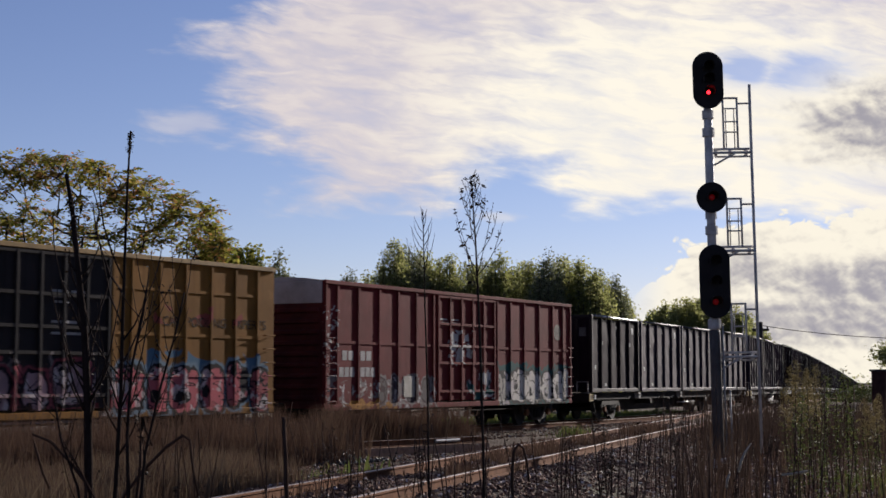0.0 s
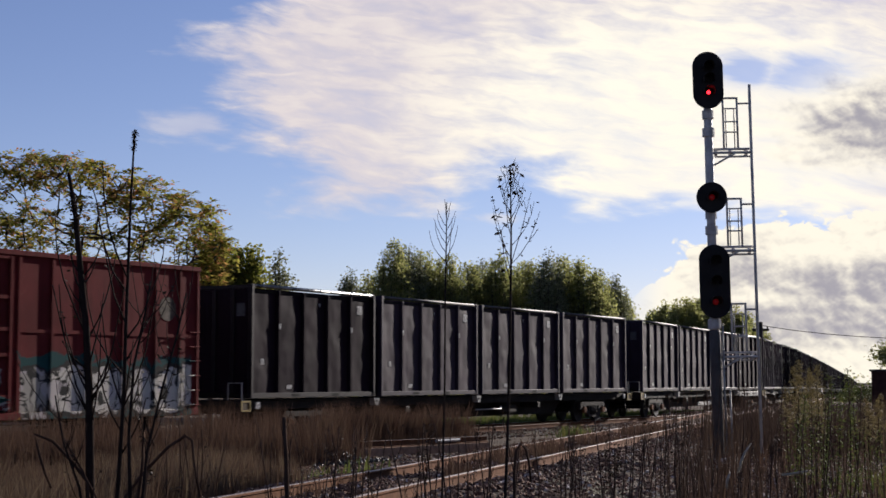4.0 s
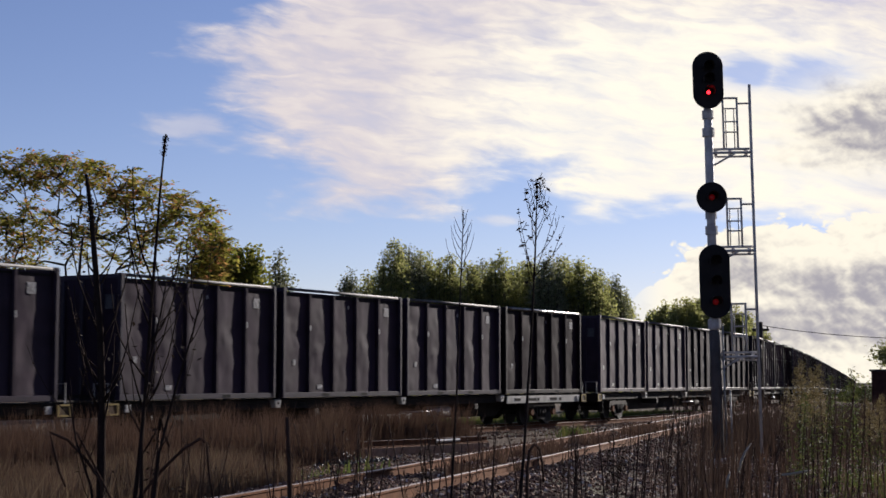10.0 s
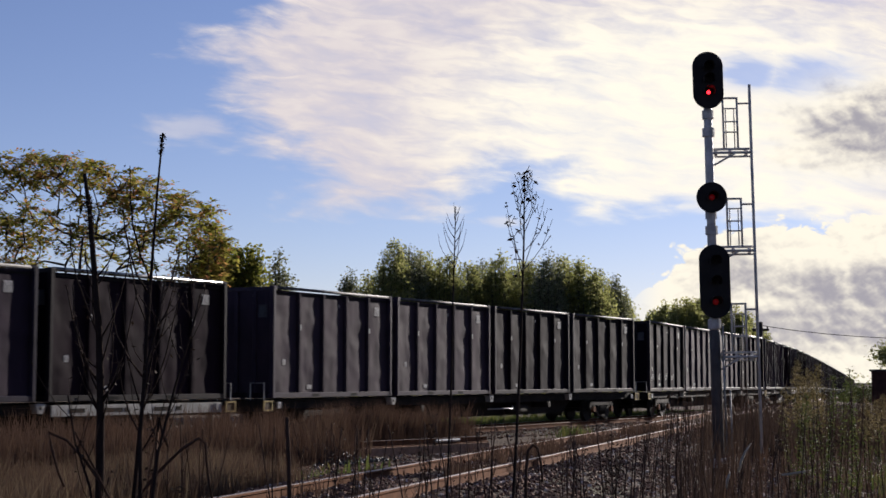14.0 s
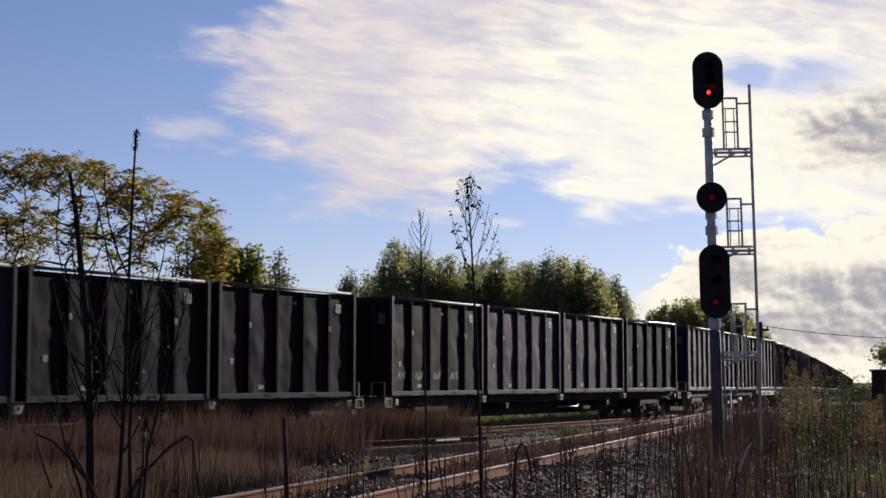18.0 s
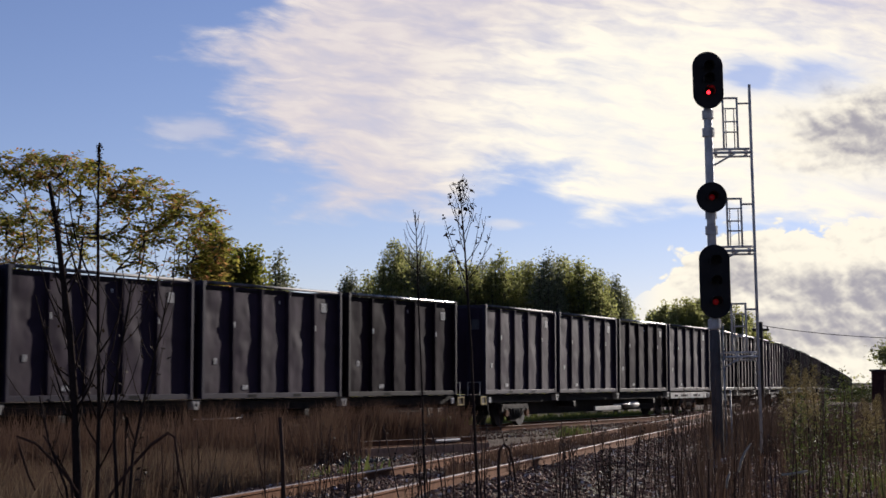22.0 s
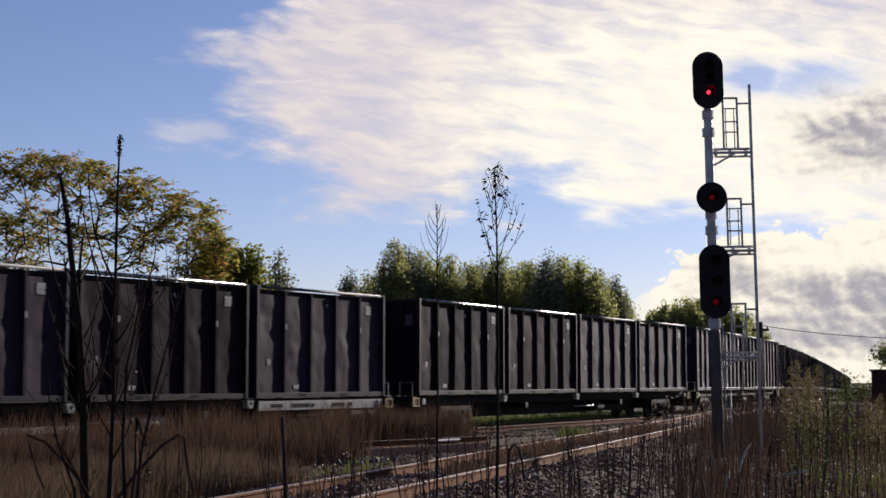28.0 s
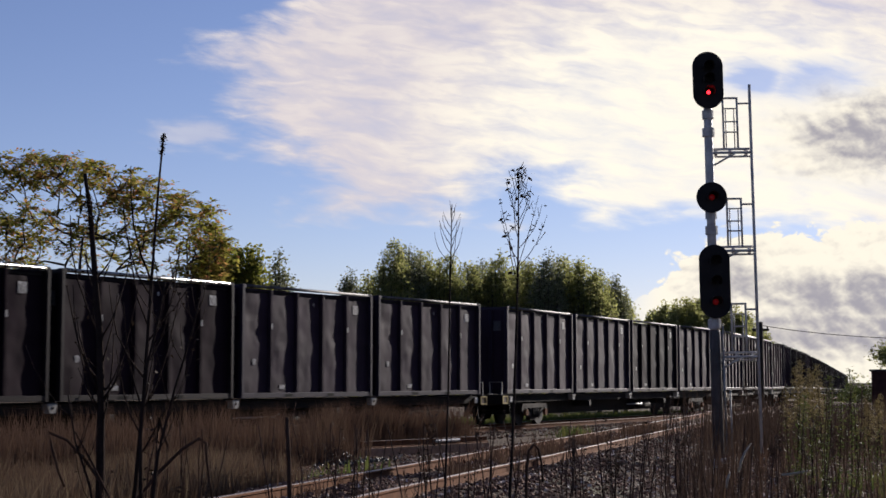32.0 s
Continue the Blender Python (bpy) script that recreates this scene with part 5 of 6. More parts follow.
def build_weeds():
    g = -0.3
    # the thick dead weed and its slender companion
    D = 5.0
    u = D / 2700
    X = lambda px: (px - 784) * u
    Z = lambda y: 1.65 + (672 - y) * u - g
    b = (X(190), D, g)
    R = lambda px, y: (X(px) - b[0], 0, Z(y))
    path = [(0, 0, 0), R(170, 1000), R(163, 860), R(158, 700), R(150, 580), R(133, 440), R(124, 365), R(112, 300)]
    rng = random.Random(21)
    br = [(rng.uniform(0.38, 0.6), rng.uniform(0.22, 0.5), rng.choice((-1, 1)) * rng.uniform(0.35, 0.8), rng.uniform(0.7, 1.0)) for _ in range(9)]
    br += [(rng.uniform(0.3, 0.68), rng.uniform(0.06, 0.2), rng.choice((-1, 1)) * rng.uniform(0.5, 1.1), rng.uniform(0.3, 0.9)) for _ in range(10)]
    w = make_weed("dead_weed", "thick dark dead weed stalk with bare upswept branches", b, path, 0.019, 0.006, br, 1, 1, (0.78, 0.91, 0.006))
    sway(w, [0.55 * (a - 222) for a in TIP_A], D, 2.63, bow=[abs(a - 250) * 0.25 for a in TIP_A])
    b = (X(215), D + 0.02, g)
    path = [(0, 0, 0), R(200, 1000), R(208, 860), R(214, 700), R(215, 560), R(217, 440), R(219, 330), R(223, 228)]
    br = [(rng.uniform(0.32, 0.66), rng.uniform(0.15, 0.42), rng.choice((-1, 1, 1)) * rng.uniform(0.3, 0.8), rng.uniform(0.6, 1.0)) for _ in range(11)]
    w = make_weed("dead_weed", "slender dead weed with a dark drooping seed head", b, path, 0.0095, 0.003, br, 2, 1, (0.945, 0.995, 0.0036))
    sway(w, [a - 222 for a in TIP_A], D, 2.75, bow=[abs(a - 250) * 0.4 - 12 for a in TIP_A])
    for dx, pts, r, n in ((250, ((244, 1000), (238, 870), (234, 770), (240, 650), (258, 560), (266, 500)), 0.0085, 15), (290, ((268, 1000), (260, 880), (266, 800), (290, 690), (316, 590), (330, 520)), 0.007, 13), (150, ((168, 980), (150, 860), (120, 780), (104, 700)), 0.006, 9)):
        b = (X(dx), D - 0.05, g)
        br = [(rng.uniform(0.42, 0.95), rng.uniform(0.1, 0.3), rng.choice((-1, 1)) * rng.uniform(0.3, 0.9), rng.uniform(0.5, 1.0)) for _ in range(n)]
        w = make_weed("dead_weed", "branching dead weed with a few curled leaves", b, [(0, 0, 0)] + [R(*p) for p in pts], r, 0.0025, br, 40 + n, 1)
        sway(w, [0.5 * (a - 222) for a in TIP_A], D, 2.2)
    for pts, r in (([(150, 1400), (200, 960), (228, 875), (262, 830), (300, 790), (330, 770), (342, 778), (345, 810), (350, 840), (358, 876)], 0.006), ([(185, 1400), (172, 950), (160, 850), (130, 812), (98, 780), (66, 768), (72, 790), (86, 836), (98, 862)], 0.006), ([(205, 1400), (190, 900), (150, 830), (112, 766)], 0.005), ([(905, 1400), (906, 940), (905, 830), (908, 796), (916, 785), (925, 792), (931, 818), (934, 850)], 0.006), ([(230, 1400), (240, 980), (256, 820), (258, 738), (266, 765), (276, 788)], 0.006)):
        b = (X(pts[0][0]), D - 0.03, g)
        path = [(0, 0, 0)] + [R(*p) for p in pts[1:]]
        w = make_weed("arching_weed", "bent dead weed stem with a drooping tip", b, path, r, r * 0.6, [], 5, 0, skin=M_STEM)
        sway(w, [0.6 * (a - 222) for a in TIP_A], D, 2.2)
    b = (X(512), D, g)
    path = [(0, 0, 0), R(512, 1000), R(510, 882), R(507, 800), R(503, 738)]
    w = make_weed("dead_weed", "stout broken dead weed stalk", b, path, 0.009, 0.0065, [(0.9, 0.1, 0.5, 1), (0.8, 0.12, -0.5, 1)], 6, 0, skin=M_STEM)
    sway(w, [0.1 * (a - 222) for a in TIP_A], D, 1.7)
    # the feathery weed and its fainter neighbour before the middle of the train
    D = 6.0
    u = D / 2700
    b = (X(860), D, g)
    path = [(0, 0, 0), R(858, 1000), R(855, 800), R(850, 620), R(846, 520), R(842, 430), R(838, 370), R(835, 318)]
    br = []
    for i in range(14):
        q = 0.62 + 0.36 * i / 14 + rng.uniform(-0.008, 0.008)
        br.append((q, (1.0 - q) * 0.58 + 0.012 + rng.uniform(-0.01, 0.02), (-1) ** i * rng.uniform(0.7, 1.3) * (0.25 + 2.1 * (1.0 - q)), 1.0))
    br += [(0.62, 0.3, 0.45, 1), (0.6, 0.3, -0.45, 1), (0.57, 0.22, -0.4, 1)]
    w = make_weed("feathery_weed", "tall feathery dead weed with tiny dry leaves", b, path, 0.0075, 0.002, br, 3, 2)
    sway(w, [c - 835 for c in TIP_C], D, 2.7, bow=[abs(c - 900) * 0.42 - 27 for c in TIP_C])
    D = 6.6
    u = D / 2700
    b = (X(760), D, g)
    path = [(0, 0, 0), R(760, 900), R(757, 700), R(752, 540), R(750, 450), R(748, 370)]
    br = [(0.72 + 0.27 * i / 14, (1.02 - (0.72 + 0.27 * i / 14)) * 0.5 + 0.02, (-1) ** i * rng.uniform(0.3, 1.3), 1.0) for i in range(14)]
    w = make_weed("feathery_weed", "thin pale feathery dead weed", b, path, 0.006, 0.0018, br, 4, 0)
    sway(w, [0.6 * (c - 835) for c in TIP_C], D, 2.6, bow=[abs(c - 900) * 0.25 - 16 for c in TIP_C])
    # thin bare stalks over the ballast
    for i in range(100):
        px = rng.choice((rng.uniform(600, 1000), rng.uniform(980, 1240), rng.uniform(1180, 1560), rng.uniform(1000, 1400), rng.uniform(1180, 1500), rng.uniform(240, 640)))
        D = rng.uniform(6.5, 11) if px < 1180 else rng.uniform(7, 15)
        u = D / 2700
        top = rng.uniform(735, 800) if px < 1180 else rng.uniform(660, 780)
        if px < 640:
            top = rng.uniform(735, 790)
        b = (X(px), D, g)
        h = Z(top)
        lx, ly = rng.uniform(-0.08, 0.08), rng.uniform(-0.05, 0.05)
        path = [(lx * q * q + 0.028 * math.sin(5 * q + i) + 0.012 * math.sin(13 * q + 2 * i), ly * q, h * q) for q in (0, 0.2, 0.35, 0.5, 0.6, 0.7, 0.8, 0.9, 1.0)]
        br = [(rng.uniform(0.5, 0.95), rng.uniform(0.05, 0.2), rng.choice((-1, 1)) * rng.uniform(0.2, 0.6), 1.0) for _ in range(rng.randrange(2, 7))]
        w = make_weed("bare_stalk", "thin brown dead weed stalk", b, path, rng.uniform(0.005, 0.009), 0.0025, br, 100 + i, rng.choice((0, 1, 2)), group="bare weed stalks", skin=M_STEM)
        sway(w, [0.12 * (c - 870) * (1 + 0.4 * math.sin(i)) for c in TIP_C], D, h, lag=i)


build_weeds()


def build_straws():
    """A few bleached straws among the dark stems."""
    pale = worn("bleached_straw", (0.42, 0.38, 0.3), 0.8)
    D = 10.0
    for i, pts in enumerate((((1303, 834), (1308, 815), (1316, 798), (1326, 784)), ((1281, 862), (1283, 848), (1287, 838)), ((1378, 839), (1400, 837), (1424, 832)))):
        st = tagged(new("pale_straw"), "bleached dry straw among the weeds", "straw", "pale straws")
        st.location = (at(pts[0][0], D), D, -0.3)
        path = [(at(x, D) - at(pts[0][0], D), 0, 1.95 + (672 - y) * D / 2700) for x, y in pts]
        bar("stem", M_STEM, st, [(0, 0, 0), path[0]], 0.004, 5)
        bar("dry_leaf", pale, st, path, [0.007, 0.009, 0.007, 0.003][:len(path)], 5, "bleached dry leaf")


build_straws()


def blades(name, label, spots, height, width, material, seed, lean=0.35, cat="grass", uneven=0.0):
    """A stand of narrow blades, nobody could count them."""
    rng = random.Random(seed)
    vs, fs = [], []
    for x, y in spots:
        z = ground_z(x, y) - 0.02
        h, a = height * rng.uniform(0.35, 1.1) * (1 + uneven * noise.noise((x * 0.9, y * 0.9, seed))), rng.uniform(0, 2 * math.pi)
        dx, dy = math.cos(a) * lean * h * rng.random(), math.sin(a) * lean * h * rng.random()
        w = width * rng.uniform(0.6, 1.4)
        i = len(vs)
        vs += [(x - w, y, z), (x + w, y, z), (x + w * 0.7 + dx * 0.4, y + dy * 0.4, z + h * 0.6), (x - w * 0.7 + dx * 0.4, y + dy * 0.4, z + h * 0.6), (x + dx, y + dy, z + h)]
        fs += [(i, i + 1, i + 2, i + 3), (i + 3, i + 2, i + 4)]
    return tagged(new(name, sheet(name, vs, fs, material)), label, cat, kind="stuff")


def build_grass():
    rng = random.Random(9)
    spots = []
    for _ in range(42000):
        s = rng.uniform(-42, 2.6)
        p = on_line(s, 1)
        q = p @ Vector((0, -rng.uniform(2.2, 6.4 if s < -9 else 2.9), 0))
        if s > -1 and rng.random() < (s + 1) / 4:
            continue
        spots.append((q.x, q.y))
    blades("dead_grass", "strip of tall dead brown grass beside the main line", spots, 1.2, 0.0065, M_GRASS, 1, 0.45, uneven=0.5)
    spots = []
    while len(spots) < 42000:
        y = 13 + 26 * rng.random() ** 0.8
        x = rng.uniform(at(-60, y), at(590, y))
        bearing = x / y
        if x < near_centre(y) - 2.0 and bearing < -0.125 + 0.07 * noise.noise((x * 0.5, y * 0.4, 1)):
            spots.append((x, y))
    blades("field_grass", "low dead brown grass on the bank", spots, 0.62, 0.0065, M_FIELD, 2, 0.6, uneven=0.7)
    spots = []
    for _ in range(30000):
        y = rng.uniform(9, 60)
        x = rng.uniform(at(1100, y), at(1640, y))
        d = x - near_centre(y)
        if d > 1.6 and rng.random() < 0.15 * min(1.0, (d - 1.2) / 3) * max(0.0, min(1.0, (784 + 2700 * x / y - 1130) / 220)) * (0.35 + 0.8 * max(0, noise.noise((x * 0.5, y * 0.25, 3)) + 0.4)):
            spots.append((x, y))
    blades("dead_weeds", "thicket of dead brown weed stems", spots, 0.85, 0.006, M_GRASS, 3, 0.3, uneven=0.6)
    blades("dark_weed_stems", "thin dark stems standing in the thicket", [(x + 0.4, y - 0.5) for x, y in spots[::5]], 1.25, 0.0045, M_DRY, 13, 0.25, uneven=0.5)
    spots = []
    for _ in range(5600):
        y = rng.uniform(37, 58)
        d = rng.uniform(1.4, 10)
        if rng.random() < min(1.0, d / 3.5):
            spots.append((near_centre(y) + d, y))
    for _ in range(260):
        y = rng.uniform(19, 32)
        x = rng.gauss(at(1275, y), at(784 + 62, y))
        if x > near_centre(y) + 1.5:
            spots.append((x, y))
    blades("brown_weed_stems", "dense stand of brown weed stems beyond the siding", spots, 1.3, 0.009, M_STEMS, 23, 0.25, uneven=0.6)
    spots = []
    for _ in range(5000):
        y = rng.uniform(18, 46)
        x = near_centre(y) + rng.gauss(0, 0.45)
        if noise.noise((x * 0.8, y * 0.45, 9)) > 0.08:
            spots.append((x, y))
    blades("siding_grass", "dry grass tufts between the siding rails", spots, 0.34, 0.008, M_GRASS, 5, 0.6)
    spots = []
    for _ in range(6000):
        q = on_line(rng.uniform(2, 60), 1) @ Vector((0, rng.uniform(2.4, 7), 0))
        spots.append((q.x, q.y))
    blades("verge_grass", "green verge grass beyond the main line", spots, 0.4, 0.02, M_GREEN, 6, 0.5)
    spots = []
    for cx, cy, n, r in ((-4.4, 23.5, 160, 0.5), (-3.2, 25.5, 90, 0.4), (-1.9, 25.5, 60, 0.35), (3.4, 40.0, 120, 0.25), (8.6, 24.0, 900, 0.8), (9.6, 28.0, 900, 1.1), (7.4, 21.0, 500, 0.5)):
        spots += [(rng.gauss(cx, r), rng.gauss(cy, r)) for _ in range(n)]
    blades("green_weeds", "tufts of fresh green weeds", spots, 0.35, 0.014, M_GREEN, 4, 0.6, "weeds")


build_grass()


def build_goldenrod():
    rng = random.Random(33)
    for i, (px, D, top, gold) in enumerate([(1398, 17, 652, 1), (1412, 18, 640, 1), (1433, 17.5, 655, 1), (1447, 18, 648, 1), (1462, 17, 668, 0), (1475, 16, 690, 0), (1490, 15, 655, 0), (1503, 16, 670, 0), (1390, 19, 690, 1), (1530, 20, 708, 1), (1552, 19, 700, 1), (1404, 16.5, 668, 1), (1424, 17, 662, 1), (1440, 16, 676, 1), (1552, 18, 712, 1), (1538, 18.5, 716, 1), (1420, 16, 700, 0), (1455, 15, 700, 0)]):
        b = Vector((at(px, D), D, -0.3))
        h = 1.65 + (672 - top) * D / 2700 + 0.3
        w = tagged(new("goldenrod"), "tall yellowing goldenrod gone to seed" if gold else "tall green weed stem", "weed", "goldenrod clump")
        w.location = b
        path = [(0.05 * math.sin(3 * q + i), 0, h * q) for q in (0, 0.25, 0.5, 0.75, 1)]
        bar("stem", M_STALK, w, path, [0.008, 0.007, 0.006, 0.005, 0.003], 5)
        if gold:
            plume = []
            for q in np.linspace(0.72, 1.0, 26):
                c = lerp_path(path, q)
                for _ in range(3):
                    a, r = rng.uniform(0, 6.28), 0.17 * (1.02 - q) / 0.3 * rng.uniform(0.2, 1.0)
                    plume.append(c + Vector((math.cos(a) * r, math.sin(a) * r, 0.5 * r)))
            leaves("seed_plume", rng, plume, 11, 0.016, 0.018, M_GOLD, w)
        cs = [lerp_path(path, q) for q in np.linspace(0.4, 0.8 if gold else 1.0, 30)]
        leaves("foliage", rng, cs, 5 if gold else 15, 0.03 if gold else 0.024, 0.03, M_GREEN, w)
        rows = [(t, pose(*b, 0, 0.14 * (c - 870) / 10 + 0.6 * math.sin(t * 2 + i), 0)) for t, c in zip(TIME_A, TIP_C)]
        SWAYS.append((w, rows))


build_goldenrod()


def build_stones():
    k = Nodes("ballast_stone")
    r = k.island()
    c = k.mix(r, (0.07, 0.038, 0.026), (0.25, 0.152, 0.106))
    c = k.mix(k.step(r, 0.9, 0.96), c, (0.45, 0.39, 0.35))
    m_stone = k.surface(c, 0.75, 0.0, k.noise(k.coords(), 60, 2), 0.01, gloss=0.03)
    rng = random.Random(17)
    oct_ = [(1, 0, 0), (-1, 0, 0), (0, 1, 0), (0, -1, 0), (0, 0, 1), (0, 0, -1)]
    fo = [(0, 2, 4), (2, 1, 4), (1, 3, 4), (3, 0, 4), (2, 0, 5), (1, 2, 5), (3, 1, 5), (0, 3, 5)]

    def heap(name, label, spots, size, stone=None):
        vs, fs = [], []
        for x, y, dz in spots:
            s = size * rng.uniform(0.5, 1.3)
            z = ground_z(x, y) + dz + s * 0.25
            e = Euler((rng.uniform(0, 6), rng.uniform(0, 6), rng.uniform(0, 6))).to_matrix()
            i = len(vs)
            for p in oct_:
                q = e @ (Vector(p) * s * rng.uniform(0.55, 1.1))
                vs.append((x + q.x, y + q.y, z + q.z * 0.8))
            fs += [tuple(i + j for j in f) for f in fo]
        tagged(new(name, sheet(name, vs, fs, stone or m_stone)), label, "ballast", kind="stuff")

    spots = []
    while len(spots) < 5000:
        y = rng.uniform(24, 42)
        x = rng.uniform(at(470, y), at(900, y))
        if x < near_centre(y) - 1.5:
            spots.append((x, y, 0.0))
    while len(spots) < 33000:
        y = 12 + 40 * rng.random() ** 1.6
        x = near_centre(y) + rng.uniform(-2.6, 3.6 + 2.0 * rng.random())
        px = 784 + 2700 * x / y
        if 420 < px < 1600 and abs(abs(x - near_centre(y)) * 0.957 - 0.755) > 0.09:
            spots.append((x, y, 0.0))
    while len(spots) < 43000:
        y = 12 + 34 * rng.random() ** 1.4
        x = rng.uniform(at(1180, y), at(1620, y))
        if x > near_centre(y) + 3.0:
            spots.append((x, y, 0.0))
    heap("ballast", "dark grey crushed stone ballast round the siding", spots, 0.045)
    spots = []
    for _ in range(9000):
        p = on_line(rng.uniform(-6, 60), 1) @ Vector((0, rng.uniform(-2.6, 0.6), 0))
        spots.append((p.x, p.y, 0.02))
    heap("main_line_ballast", "grey crushed stone ballast under the main line", spots, 0.05)
    spots = []
    for _ in range(2600):
        a, q = rng.gauss(0, 1.0), rng.gauss(0, 0.5)
        x, y = -2.9 + a * 0.62, 36.0 + a * 0.45 + q
        spots.append((x, y, 0.42 * math.exp(-(a * a) / 1.5 - q * q * 2.5) * rng.random() ** 0.4))
    k = Nodes("dark_slag_stone")
    c = k.mix(k.step(k.island(), 0.8, 0.98), (0.012, 0.011, 0.012), (0.15, 0.14, 0.14))
    heap("stone_heap", "dark heap of dumped slag stone", spots, 0.06, k.surface(c, 0.5, 0.0, k.noise(k.coords(), 60, 2), 0.01, gloss=0.3))


build_stones()


# ---- shed and wire in the distance ----
def build_distance():
    sh = tagged(new("shed"), "small dark shed with a flat roof beyond the weeds", "shed")
    D = 110.0
    sh.matrix_basis = pose(at(1540, D), D, -1.6, 0, 0, -15.9)
    p = D / 2700
    m = worn("dark_red_boards", (0.06, 0.025, 0.022), 0.85)
    top = 1.65 + 14 * p + 1.6
    block("wall", m, sh, 0, 5.0, 0, 4.0, 0, top)
    block("roof", worn("dark_roofing", (0.05, 0.045, 0.045), 0.8), sh, -0.15, 5.15, -0.15, 4.15, top + 0.002, top + 0.14, 0.02)
    pole = tagged(new("utility_pole"), "weathered wooden utility pole with a short crossarm", "pole")
    pole.location = (at(1346, 92), 92, -0.8)
    wood = worn("dark_pole_wood", (0.05, 0.04, 0.032), 0.9)
    bar("shaft", wood, pole, [(0, 0, -0.2), (0, 0, 5.9)], [0.17, 0.13], 8)
    block("crossarm", wood, pole, -0.5, 0.5, -0.06, 0.06, 5.35, 5.5)
    for x in (-0.4, 0.4):
        bar("insulator", M_STEELDARK, pole, [(x, 0, 5.5), (x, 0, 5.65)], 0.04, 6)
    wire = tagged(new("overhead_wire"), "thin sagging overhead wire", "wire")
    pts = []
    for q in np.linspace(0, 1, 14):
        px, y = 1300 + 330 * q, 566 + 36 * q ** 0.7 + 4 * math.sin(math.pi * q)
        pts.append((at(px, 90), 90, 1.65 + (672 - y) * 90 / 2700))
    bar("cable", M_BLACK, wire, pts, 0.02, 4)


build_distance()


# ---- clouds: two far backdrop sheets ----
CD = 3000.0
U = CD / 2700.0


def cloud_material(name, build):
    k = Nodes(name)
    x, y, z = k.xyz(k.coords((1 / U, 1 / U, 1 / U)))
    px, py = k.math("ADD", x, 784.0), k.math("SUBTRACT", 672.0, z)
    mask, col = build(k, px, py)
    e = k.t.nodes.new("ShaderNodeEmission")
    k.put(e.inputs["Color"], col)
    e.inputs["Strength"].default_value = 0.525
    tr = k.t.nodes.new("ShaderNodeBsdfTransparent")
    mx = k.t.nodes.new("ShaderNodeMixShader")
    k.put(mx.inputs[0], mask)
    k.t.links.new(tr.outputs[0], mx.inputs[1])
    k.t.links.new(e.outputs[0], mx.inputs[2])
    o = k.t.nodes.new("ShaderNodeOutputMaterial")
    k.t.links.new(mx.outputs[0], o.inputs[0])
    return k.m


def vec(k, x, y):
    n = k.t.nodes.new("ShaderNodeCombineXYZ")
    k.put(n.inputs[0], x)
    k.put(n.inputs[1], y)
    return n.outputs[0]


def ellipse(k, x, y, cx, cy, rx, ry):
    """1 at the middle, 0 on the rim, negative outside."""
    a = k.math("DIVIDE", k.math("SUBTRACT", x, cx), rx)
    b = k.math("DIVIDE", k.math("SUBTRACT", y, cy), ry)
    return k.math("SUBTRACT", 1.0, k.math("SQRT", k.math("ADD", k.math("MULTIPLY", a, a), k.math("MULTIPLY", b, b))))


